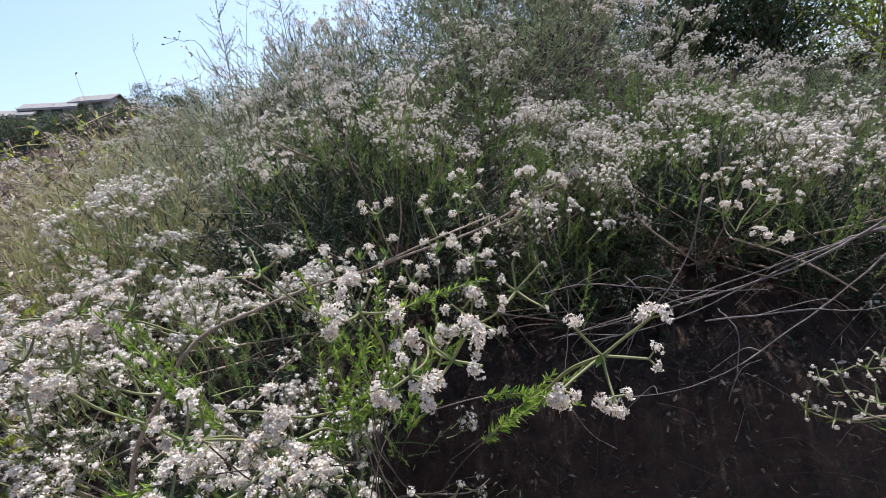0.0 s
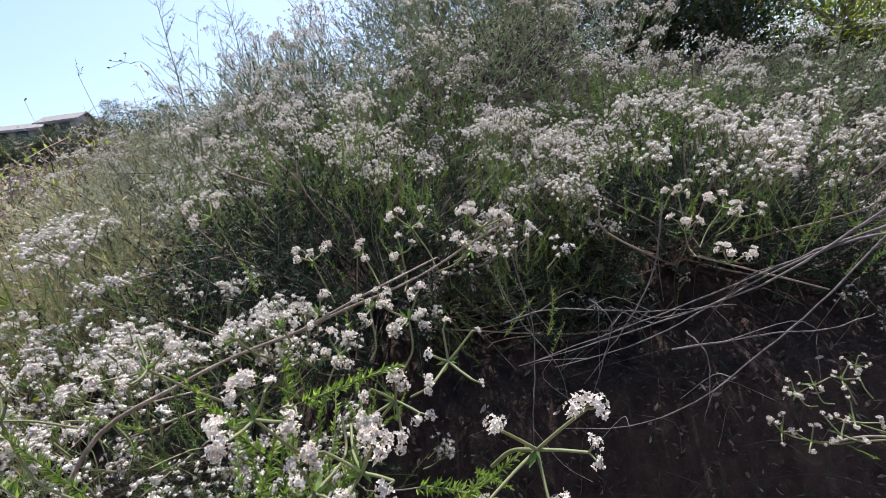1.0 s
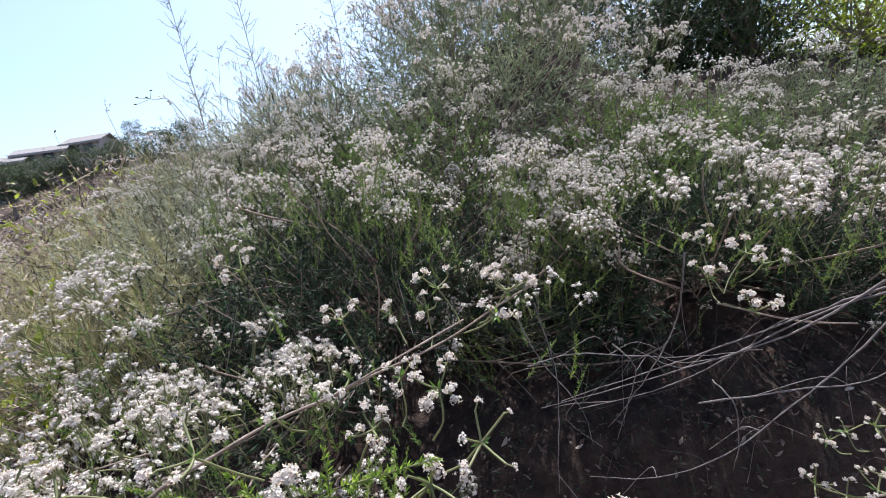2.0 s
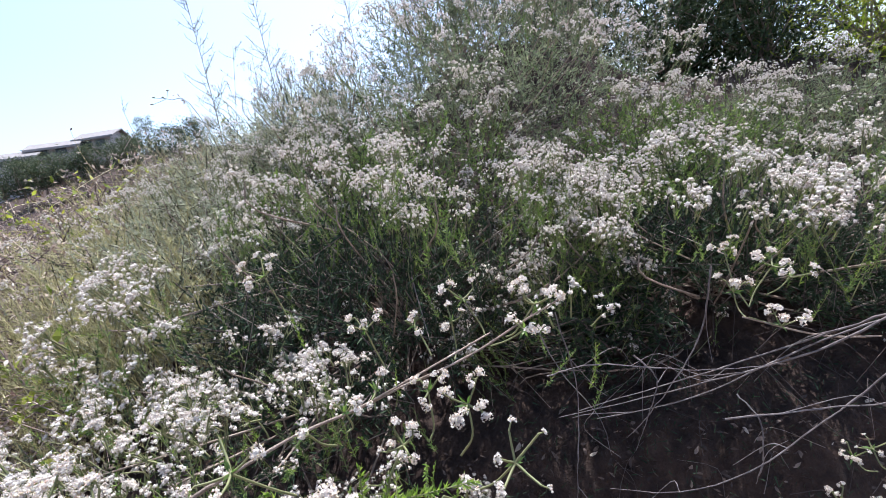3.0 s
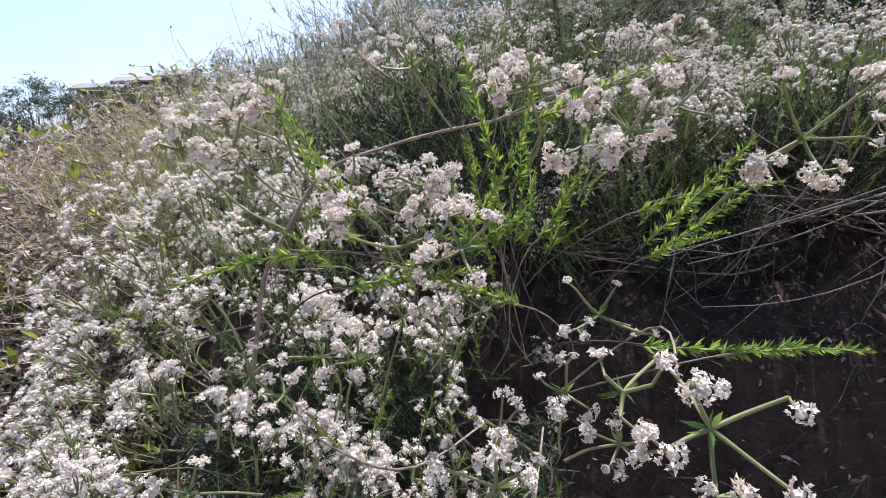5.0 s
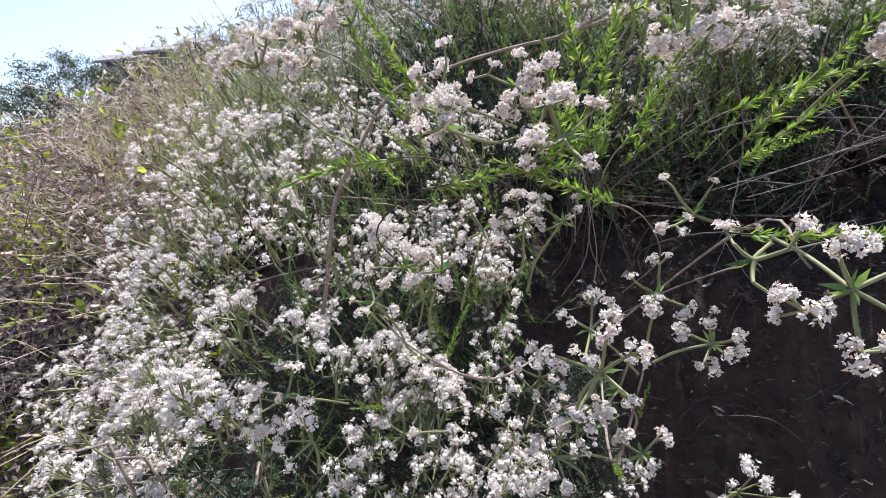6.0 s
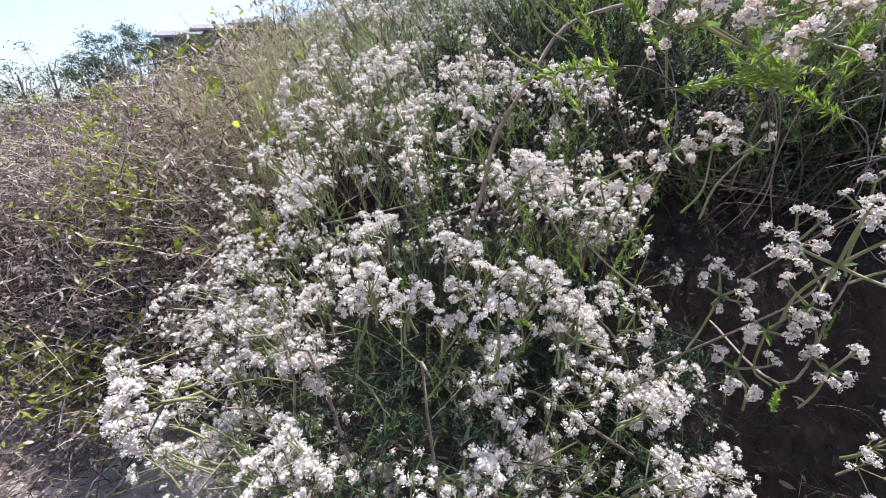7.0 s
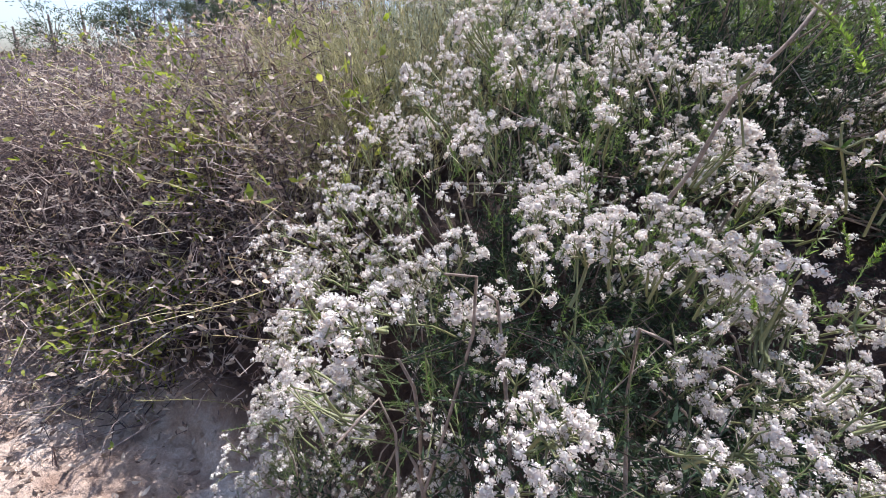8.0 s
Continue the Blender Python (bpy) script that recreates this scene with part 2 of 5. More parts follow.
# ---- plant pieces ----
def leaf_blade(length, width, bend=0.15, segs=2):
    """A thin pointed leaf along +z that curls towards +x."""
    g = Geo()
    if segs == 0:
        return g.add([(0, -width * 0.5, length * 0.1), (0, width * 0.5, length * 0.1), (bend * length, 0, length)], [(0, 1, 2)])
    t = np.linspace(0, 1, segs + 1)
    mid = np.stack([bend * length * t**2, 0 * t, length * t], 1)
    w = width * np.sin(np.pi * (0.12 + 0.88 * t)) ** 0.8 * 0.5
    v = np.concatenate([mid - np.outer(w, [0, 1, 0]), mid + np.outer(w, [0, 1, 0])])
    k = segs + 1
    f = []
    for i in range(segs):
        f += [(i, k + i, k + i + 1), (i, k + i + 1, i + 1)]
    return g.add(v, f)


def sprig(seed, length=0.09, nodes=22, per=5, leaf=0.011, width=0.0016, segs=2, whorl=0.9):
    """A leafy shoot: a thin stem with small bundles of narrow leaves."""
    r = np.random.default_rng(seed)
    g = Geo()
    bend = r.uniform(-0.2, 0.2, 2)
    t = np.linspace(0, 1, 6 if segs > 1 else 2 + segs)
    pts = np.stack([bend[0] * length * t**2, bend[1] * length * t**2, length * t], 1)
    tube(g, pts, 0.0009, 0.0005, 4 if segs > 1 else 3, 1, r=r, cap=segs > 1)
    blade = leaf_blade(leaf, width, 0.18, segs)
    axes, places, sc = [], [], []
    for k in range(nodes):
        u = (k + r.uniform(0, 0.6)) / nodes * 0.97 + 0.03
        p = np.array([bend[0] * length * u**2, bend[1] * length * u**2, length * u])
        side = r.uniform(0, 6.28)
        for _ in range(per):
            a = side + r.normal(0, whorl)
            up = r.uniform(0.5, 1.6) + (1.5 if k > nodes - 3 else 0)
            axes.append((math.cos(a), math.sin(a), up))
            places.append(p)
            sc.append(r.uniform(0.55, 1.15) * (1.15 - 0.45 * u))
    n = len(axes)
    g.copies(blade, frames(np.array(axes), r.uniform(0, 6.28, n), np.array(sc), np.array(places)))
    return g


def floret(petals, size, segs):
    g = Geo()
    for k in range(petals):
        a = k * 2 * math.pi / petals
        c, s = math.cos(a), math.sin(a)
        w = size * 0.34
        if segs > 1:
            v = [(0, 0, 0), (c * size * 0.55 - s * w, s * size * 0.55 + c * w, size * 0.42), (c * size * 0.55 + s * w, s * size * 0.55 - c * w, size * 0.42), (c * size, s * size, size * 0.5)]
            g.add(v, [(0, 2, 1), (1, 2, 3)], 0)
        else:
            w = size * 0.5
            v = [(0, 0, 0), (c * size - s * w, s * size + c * w, size * 0.45), (c * size + s * w, s * size - c * w, size * 0.45)]
            g.add(v, [(0, 2, 1)], 0)
    return g


def head(seed, n=26, radius=0.0062, petals=5, size=0.0024, segs=2, anthers=True, low=-0.25, core=0.0):
    """A ball-shaped head of small open flowers round +z, stalk end at the origin."""
    r = np.random.default_rng(seed)
    g = Geo()
    k = np.arange(n) + 0.5
    z = 1 - k / n * (1 - low)
    a = k * 2.39996 + r.uniform(0, 6)
    d = np.stack([np.sqrt(1 - z**2) * np.cos(a), np.sqrt(1 - z**2) * np.sin(a), z], 1)
    d = unit(d + r.normal(0, 0.16, d.shape))
    # a head is a tuft of three or four smaller knots
    knots = unit(np.array([(math.cos(q), math.sin(q), 0.75) for q in r.uniform(0, 6.28, 4)]))
    near = (d @ knots.T).max(1)
    rad = radius * (0.35 + 0.72 * near + r.normal(0, 0.2, n))
    p = d * rad[:, None] * [1.2, 1.2, 0.7] + [0, 0, radius * 0.55]
    sc = r.uniform(0.65, 1.25, n)
    fr = frames(d + r.normal(0, 0.45, d.shape), r.uniform(0, 6, n), sc, p)
    closed = r.random(n) < 0.36
    g.copies(floret(petals, size, segs), fr[~closed])
    if closed.any():
        w = size * 0.42
        bud = Geo().add([(w, 0, 0), (-w * 0.5, w * 0.87, 0), (-w * 0.5, -w * 0.87, 0), (0, 0, size * 1.1)], [(0, 1, 3), (1, 2, 3), (2, 0, 3)] if segs > 1 else [(0, 1, 3)], 1)
        g.copies(bud, fr[closed])
    if anthers:
        dot = Geo().add([(0.25e-3, 0, 0), (-0.12e-3, 0.2e-3, 0), (-0.12e-3, -0.2e-3, 0), (0, 0, 0.6e-3)], [(0, 1, 3), (1, 2, 3), (2, 0, 3)], 1)
        pick = r.random(n) < 0.75
        g.copies(dot, frames(d[pick], r.uniform(0, 6, pick.sum()), np.full(pick.sum(), 1.2), p[pick] + d[pick] * size * 0.3))
    # packed flowers in the heart of the head
    t_ = (1 + 5**0.5) / 2
    if core:
        ball = unit(np.array([(-1, t_, 0), (1, t_, 0), (-1, -t_, 0), (1, -t_, 0), (0, -1, t_), (0, 1, t_), (0, -1, -t_), (0, 1, -t_), (t_, 0, -1), (t_, 0, 1), (-t_, 0, -1), (-t_, 0, 1)]))
        tri = [(0, 11, 5), (0, 5, 1), (0, 1, 7), (0, 7, 10), (0, 10, 11), (1, 5, 9), (5, 11, 4), (11, 10, 2), (10, 7, 6), (7, 1, 8), (3, 9, 4), (3, 4, 2), (3, 2, 6), (3, 6, 8), (3, 8, 9), (4, 9, 5), (2, 4, 11), (6, 2, 10), (8, 6, 7), (9, 8, 1)]
        if segs < 2 and n < 10:
            ball, tri = np.array([(1, 0, 0), (-1, 0, 0), (0, 1, 0), (0, -1, 0), (0, 0, 1), (0, 0, -1.0)]), [(0, 2, 4), (2, 1, 4), (1, 3, 4), (3, 0, 4), (2, 0, 5), (1, 2, 5), (3, 1, 5), (0, 3, 5)]
        ball = ball * r.uniform(0.75, 1.1, (len(ball), 1))
        g.add(ball * radius * core * [1.15, 1.15, 0.8] + [0, 0, radius * 0.6], tri, 0, True)
    # cup below the flowers
    if segs < 2:
        w = radius * 0.6
        return g.add([(0, 0, 0), (w, 0, radius * 0.6), (-w * 0.5, w * 0.87, radius * 0.6), (-w * 0.5, -w * 0.87, radius * 0.6)], [(0, 2, 1), (0, 3, 2), (0, 1, 3)] if n > 6 else [(1, 2, 3)], 2)
    ring = np.arange(6) * math.pi / 3
    v = [(0, 0, 0)] + [(radius * 0.55 * math.cos(q), radius * 0.55 * math.sin(q), radius * 0.35) for q in ring] + [(0, 0, radius * 0.9)]
    g.add(v, [(0, 1 + (q + 1) % 6, 1 + q) for q in range(6)] + [(7, 1 + q, 1 + (q + 1) % 6) for q in range(6)], 2)
    return g


def umbel(seed, head_geos, arms=5, reach=0.026, heads_per=2.2, sides=4, stalk=0.07, bracts=True):
    """A flower cluster on its stalk: rays from one knot at the origin, each with one to four heads. Slots: petal, anther, calyx, stalk, leaf."""
    r = np.random.default_rng(seed)
    g = Geo()
    bend = r.normal(0, 0.12, 2)
    t = np.linspace(0, 1, 5 if sides > 3 else 2)
    tube(g, np.stack([bend[0] * stalk * t**2, bend[1] * stalk * t**2, -stalk * t], 1), 0.0009, 0.0012, sides, 3, r=r, cap=False)
    lots = [[] for _ in head_geos]
    for k in range(arms):
        a = k * 6.283 / arms + r.uniform(-0.5, 0.5)
        lean = r.uniform(0.25, 1.15) if k else 0.1
        d = np.array([math.cos(a) * math.sin(lean), math.sin(a) * math.sin(lean), math.cos(lean)])
        ln = reach * r.uniform(0.5, 1.25)
        end = d * ln
        if bracts:
            tube(g, [(0, 0, 0), end], 0.0007, 0.0005, 3, 3, r=r, cap=False)
        else:
            g.add([(0.0007, 0, 0), (-0.0007, 0, 0), end], [(0, 1, 2)], 3)
        for _ in range(max(1, int(r.poisson(heads_per)))):
            off = unit(d + r.normal(0, 0.75, 3)) * r.uniform(0.003, 0.0065)
            if sides > 3:
                tube(g, [end, end + off], 0.0005, 0.0004, 3, 3, r=r, cap=False)
            else:
                g.add([end + [0.0004, 0, 0], end - [0.0004, 0, 0], end + off], [(0, 1, 2)], 3)
            lots[r.integers(len(head_geos))].append((d * 0.5 + unit(off) * 0.5 + [0, 0, 0.4], end + off, r.uniform(0.7, 1.15)))
    for geo, lot in zip(head_geos, lots):
        if lot:
            g.copies(geo, frames(np.array([q[0] for q in lot]), r.uniform(0, 6, len(lot)), np.array([q[2] for q in lot]), np.array([q[1] for q in lot])))
    if bracts:
        b = leaf_blade(0.008, 0.002, 0.3, 1)
        n = 4
        vb, fb, _, _ = b.arrays()
        gb = Geo().add(vb, fb, 4)
        ang = r.uniform(0, 6.28, n)
        g.copies(gb, frames(np.stack([np.cos(ang), np.sin(ang), np.full(n, 0.5)], 1), r.uniform(0, 6, n), r.uniform(0.6, 1.1, n), np.zeros((n, 3))))
    return g


FLOWER_MATS = [PETAL, ANTHER, CALYX, STALK, LEAF]
HEADS_NEAR = [head(k, 26, 0.0029, 5, 0.0015, 2, True, core=0.62) for k in range(4)]
HEADS_PLAIN = [head(5 + k, 14, 0.0028, 4, 0.0015, 1, False, core=0.75) for k in range(4)]
HEADS_SIMPLE = [head(8 + k, 10, 0.0027, 3, 0.0015, 1, False, core=0.72) for k in range(3)]
HEADS_MID = [head(10 + k, 5, 0.0027, 3, 0.0017, 1, False, core=1.0) for k in range(3)]
HEADS_FAR = [head(20 + k, 3, 0.0029, 2, 0.0021, 1, False, core=1.1) for k in range(3)]
UMBELS = {
    "near": [umbel(100 + k, HEADS_PLAIN, 4 + k % 3, 0.018, 2.0, 4, 0.022).mesh("umbel", FLOWER_MATS) for k in range(6)],
    "mid": [umbel(200 + k, HEADS_MID, 4 + k % 3, 0.014, 1.45, 3, 0.018).mesh("umbel", FLOWER_MATS) for k in range(7)],
    "far": [umbel(300 + k, HEADS_FAR, 4 + k % 3, 0.014, 1.6, 3, 0.012, False).mesh("umbel", FLOWER_MATS) for k in range(6)],
}
HEAD_MESHES = [h.mesh("flower_head", FLOWER_MATS) for h in HEADS_NEAR]
SPRIGS = {
    "near": [sprig(400 + k, 0.10, 30, 7, 0.0095, 0.0019, 2) for k in range(4)],
    "bulk": [sprig(405 + k, 0.10, 20, 5, 0.0105, 0.0024, 1) for k in range(4)],
    "mid": [sprig(410 + k, 0.09, 17, 4, 0.0108, 0.0028, 0) for k in range(4)],
    "far": [sprig(420 + k, 0.10, 16, 4, 0.012, 0.0036, 0) for k in range(4)],
    "inner": [sprig(430 + k, 0.10, 10, 4, 0.014, 0.0036, 0) for k in range(4)],
}


SPRIG_MESHES = {q: [k.mesh("leafy_shoot", [LEAF, STALK]) for k in v] for q, v in SPRIGS.items()}
BACKLIT_SPRIG_MESHES = [k.mesh("leafy_shoot", [SHOOT_LEAF, STALK]) for k in SPRIGS["bulk"]]
PALE_SPRIG_MESHES = [k.mesh("leafy_shoot", [SAGE, STALK]) for k in SPRIGS["far"]]


# ---- ground ----
def smooth(a, b, x):
    t = np.clip((x - a) / (b - a), 0, 1)
    return t * t * (3 - 2 * t)


def ground_z(x, y):
    x, y = np.asarray(x, float), np.asarray(y, float)
    left = smooth(0.5, 1.9, -x)
    yy = y - 0.28 * left
    bank = np.interp(yy, [-3.0, 0.2, 0.38, 0.5, 0.75, 1.4, 2.3, 6, 14, 40, 5000], [-0.5, -0.42, -0.40, -0.22, 0.24, 0.55, 0.98, 1.2, 1.3, 1.5, 1.5])
    side = smooth(0.6, 3.0, -x)
    z = np.where(bank > 0, bank * (1 - 0.40 * side), bank)
    z = z + 0.36 * smooth(1.95, 2.6, y) * smooth(-0.45, 0.25, x) * smooth(-1.15, -0.6, -x)
    r = np.hypot(x, y)
    far = smooth(4, 25, r)
    hill = 0.1 + 8.8 * np.exp(-(((x + 38) ** 2 + (y - 60) ** 2) / 26**2)) + 2.5 * np.exp(-(((x - 40) ** 2 + (y - 60) ** 2) / 40**2))
    back = smooth(0, -12, y)
    return z * (1 - far) + far * (hill * (1 - back) - 0.45 * back)


def ground_at(x, y):
    return float(ground_z(x, y))


def build_ground():
    radii = np.concatenate([np.linspace(0.02, 2.6, 120), np.geomspace(2.65, 4000, 60)])
    ang = np.linspace(0, 2 * np.pi, 260, endpoint=False)
    cx, cy = -0.4, 0.2
    x = cx + radii[:, None] * np.cos(ang)
    y = cy + radii[:, None] * np.sin(ang)
    z = ground_z(x, y)
    near = np.exp(-((radii[:, None] / 6) ** 2))
    flat = np.stack([x.ravel(), y.ravel()], 1)
    rough = np.array([noise.noise((a * 9, b * 9, 0.3)) * 0.02 + noise.noise((a * 31, b * 31, 1.7)) * 0.024 + abs(noise.noise((a * 70, b * 70, 4.1))) * 0.024 for a, b in flat]).reshape(z.shape)
    z = z + rough * near + (1 - near) * rough * 3
    v = np.stack([x.ravel(), y.ravel(), z.ravel()], 1)
    n, k = len(radii), len(ang)
    i, j = np.meshgrid(np.arange(n - 1), np.arange(k), indexing="ij")
    a0, a1 = i * k + j, i * k + (j + 1) % k
    f = np.concatenate([np.stack([a0, a0 + k, a1 + k], -1).reshape(-1, 3), np.stack([a0, a1 + k, a1], -1).reshape(-1, 3)])
    g = Geo().add(v, f, 0, True)
    c = len(v)
    g.add(np.vstack([v[:k], [[cx, cy, ground_at(cx, cy)]]]), [(q, (q + 1) % k, k) for q in range(k)], 0, True)
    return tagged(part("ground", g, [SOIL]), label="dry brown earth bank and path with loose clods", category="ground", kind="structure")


build_ground()


# ---- buckwheat shrubs ----
def shrub(label, centre, radii, umbels, sprigs, quality, seed, branches=40, low=-0.35, skip=None, up=0.8, depth=(0.86, 1.07), old=0.25, inner=380, leaf=None, fleck=1.0):
    leaf = leaf or LEAF
    r = np.random.default_rng(seed)
    c, rad = np.array(centre, float), np.array(radii, float)
    base = np.array([c[0] + 0.05, c[1] + rad[1] * 0.25, 0.0])
    base[2] = ground_at(base[0], base[1])
    root = thing("buckwheat_shrub", label, "shrub", group="flowering shrubs on the bank")

    def surface(n, lo, hi):
        out = []
        while len(out) < n:
            d = unit(r.normal(0, 1, 3))
            if d[2] < low or (d[1] > 0.55 and d[2] < 0.75):
                continue
            bump = 1 + 0.13 * noise.noise(tuple(d * 2.7 + seed)) + 0.07 * noise.noise(tuple(d * 7.0 + seed))
            p = c + d * rad * bump * r.uniform(lo, hi)
            if p[2] < ground_at(p[0], p[1]) + 0.02 or (skip and skip(p)):
                continue
            out.append((p, unit(d / rad)))
        return np.array([o[0] for o in out]), np.array([o[1] for o in out])

    # woody branches
    ends, nrm = surface(branches, 0.75, 0.98)
    for e, nn in zip(ends, nrm):
        mid = base + (e - base) * r.uniform(0.4, 0.6) + r.normal(0, 0.05, 3) + [0, 0, -0.05]
        g = tube(Geo(), curve([base + r.normal(0, 0.02, 3), mid, e - nn * 0.05 + [0, 0, -0.01], e], 12), r.uniform(0.002, 0.004), 0.001, 5, 0, 0.15, r)
        part("branch", g, [WOOD], root)
    # flat-topped clumps of umbels, each on one stalk, with bare gaps between them
    lots = max(2, umbels // {"near": 3, "mid": 5, "far": 3}[quality])
    cp, cn = surface(int(lots * {"near": 1.0, "mid": 2.1, "far": 1.3}[quality]), *depth)
    patch = np.array([noise.noise((a * 5, b * 5, c_ * 5 + seed)) for a, b, c_ in cp]) + r.uniform(-0.15, 0.15, len(cp))
    keep = np.argsort(-patch)[:lots]
    r.shuffle(keep)
    cp, cn = cp[keep], cn[keep]
    ca = unit(cn * 0.45 + r.normal(0, 0.16, cn.shape) + [0, 0, up])
    wide = {"near": 0.024, "mid": 0.034, "far": 0.025}[quality] * r.uniform(0.5, 1.35, lots)
    own = np.concatenate([np.arange(lots), r.integers(0, lots, umbels - lots)])
    r.shuffle(own)
    ang, out = r.uniform(0, 6.28, umbels), np.sqrt(r.uniform(0.03, 1, umbels)) * wide[own]
    flat = frames(ca, np.zeros(lots), np.ones(lots), cp)[own]
    up_p = cp[own] + flat[:, :3, 0] * (out * np.cos(ang))[:, None] + flat[:, :3, 1] * (out * np.sin(ang))[:, None] - ca[own] * (out**2 / 0.16 + r.normal(0, 0.004, umbels))[:, None]
    up_ax = unit(up_p - (cp - ca * 0.065)[own])
    g = Geo()
    for q in range(0, lots, 4):
        knot = cp[q] - ca[q] * 0.05
        foot = knot - ca[q] * r.uniform(0.03, 0.07) - cn[q] * r.uniform(0.03, 0.07) + r.normal(0, 0.012, 3)
        tube(g, curve([foot, (foot + knot) / 2 + r.normal(0, 0.008, 3), knot], 5 if quality == "near" else 3), 0.0010, 0.0008, 4 if quality == "near" else 3, 0, r=r, cap=False)
    part("stalk_mass", g, [STALK], root, kind="stuff")
    # leafy shoots under the clumps and over the crown: some hundred single ones, the rest joined
    p, nn = surface(sprigs, 0.5, 0.88)
    ax = unit(nn * 0.7 + r.normal(0, 0.35, nn.shape) + [0, 0, up * 1.1])
    under = r.random(sprigs) < {"near": 0.8, "mid": 0.92, "far": 0.6}[quality]
    q = r.integers(0, lots, sprigs)
    p = np.where(under[:, None], cp[q] - ca[q] * r.uniform(0.03, 0.11, sprigs)[:, None] + r.normal(0, 0.026, (sprigs, 3)), p)
    ax = np.where(under[:, None], unit(ca[q] + r.normal(0, 0.3, (sprigs, 3))), ax)
    kinds = SPRIGS["bulk" if quality == "near" else quality]
    pick = r.integers(0, len(kinds), sprigs)
    mats = frames(ax, r.uniform(0, 6, sprigs), r.uniform(0.7, 1.35, sprigs) * {"near": 0.7, "mid": 0.72, "far": 0.62}[quality], p - ax * 0.05)
    single = min(sprigs, 150)
    for k in range(single):
        ob = part("leafy_shoot", (PALE_SPRIG_MESHES if leaf is SAGE else BACKLIT_SPRIG_MESHES if quality == "mid" else SPRIG_MESHES["bulk" if quality == "near" else quality])[pick[k]], None, root)
        ob.matrix_local = Matrix(mats[k].tolist())
    rest = np.arange(sprigs) >= single
    dull = r.random(sprigs) < old
    g, go = Geo(), Geo()
    for k, s in enumerate(kinds):
        for target, sel in ((g, (pick == k) & rest & ~dull), (go, (pick == k) & rest & dull)):
            if sel.any():
                target.copies(s, mats[sel])
    if g.n:
        part("foliage", g, [leaf, STALK], root, kind="stuff")
    # dull share of the shoots, in the leaf colour darkened as shade
    if go.n:
        part("old_foliage", go, [SHADED_OLD_LEAF, SHADED_TWIG], root, "older foliage with shade put into its green", kind="stuff")
    # dense foliage inside; near and mid shrubs take the leaf darkened as shade
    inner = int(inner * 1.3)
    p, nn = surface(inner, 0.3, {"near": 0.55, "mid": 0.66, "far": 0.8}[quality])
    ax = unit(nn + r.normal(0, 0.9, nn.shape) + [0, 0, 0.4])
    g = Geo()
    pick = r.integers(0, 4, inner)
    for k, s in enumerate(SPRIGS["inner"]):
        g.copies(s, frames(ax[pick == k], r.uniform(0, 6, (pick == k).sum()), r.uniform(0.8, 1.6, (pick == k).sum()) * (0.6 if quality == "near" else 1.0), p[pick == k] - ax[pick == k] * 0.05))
    part("inner_foliage", g, [leaf if quality == "far" else SHADED_OLD_LEAF, SHADED_TWIG], root, "inner foliage, shade in its colour on near and middle shrubs", kind="stuff")
    # flower umbels: some hundred single ones, the rest joined
    p, ax = up_p, up_ax
    kinds = UMBELS[quality]
    single = min(umbels, 170)
    mats = frames(ax, r.uniform(0, 6.28, umbels), r.uniform(0.6, 1.25, umbels) * fleck, p)
    for k in range(single):
        ob = part("umbel", kinds[r.integers(len(kinds))], None, root)
        ob.matrix_local = Matrix(mats[k].tolist())
    if umbels > single:
        rest = Geo()
        src = [umbel(500 + k, {"near": HEADS_SIMPLE, "mid": HEADS_MID, "far": HEADS_FAR}[quality], 5, 0.015, 1.25, 3, 0.022, False) for k in range(3)]
        which = r.integers(0, 3, umbels - single)
        for k in range(3):
            if (which == k).any():
                rest.copies(src[k], mats[single:][which == k])
        part("flower_mass", rest, FLOWER_MATS, root, kind="stuff")
    return root


def hollow(p):
    """Keeps the open hollow under the bank's lip, and the air before it, free."""
    x, y, z = p
    return (0.02 < x < 0.55 and 0.25 < y < 0.80 and z < 0.655) or (x > 0.05 and 0.25 < y < 0.84 and z < 0.60) or (x > 0.0 and y < 0.44 and z > 0.46) or (x > -0.03 and 0.25 < y < 0.62 and z < 0.57) or y < 0.10 or (x > 0.07 and y < 0.4) or (x > -0.12 and 0.26 < y < 0.80 and 0.30 < z < 0.62)


def thinner_left(p):
    """As hollow, with sage taking over towards the open slope."""
    return hollow(p) or (p[0] < -0.5 and noise.noise((p[0] * 9, p[1] * 9, p[2] * 9)) > -0.15 + (p[0] + 0.5) * 0.6)


shrub("low buckwheat shrub thick with pinkish white flower clusters", (-0.36, 0.50, 0.20), (0.42, 0.37, 0.42), 590, 260, "near", 11, 16, -0.6, hollow, 0.35, inner=900, fleck=1.17)
shrub("low buckwheat shrub hanging over the path", (-0.02, 0.44, 0.10), (0.30, 0.33, 0.36), 150, 120, "near", 18, 12, -0.6, hollow, 0.4, inner=420, fleck=1.15)
shrub("buckwheat sprigs leaning out over the bare path", (-0.620, 0.301, -0.030), (0.18, 0.14, 0.15), 110, 60, "near", 21, 16, -0.8, None, 0.3, inner=60, fleck=1.1)
shrub("buckwheat sprigs drooping low in front of the shrub", (-0.33, 0.15, 0.30), (0.22, 0.14, 0.18), 150, 50, "near", 24, 10, -0.8, None, 0.3, inner=90, fleck=1.1)
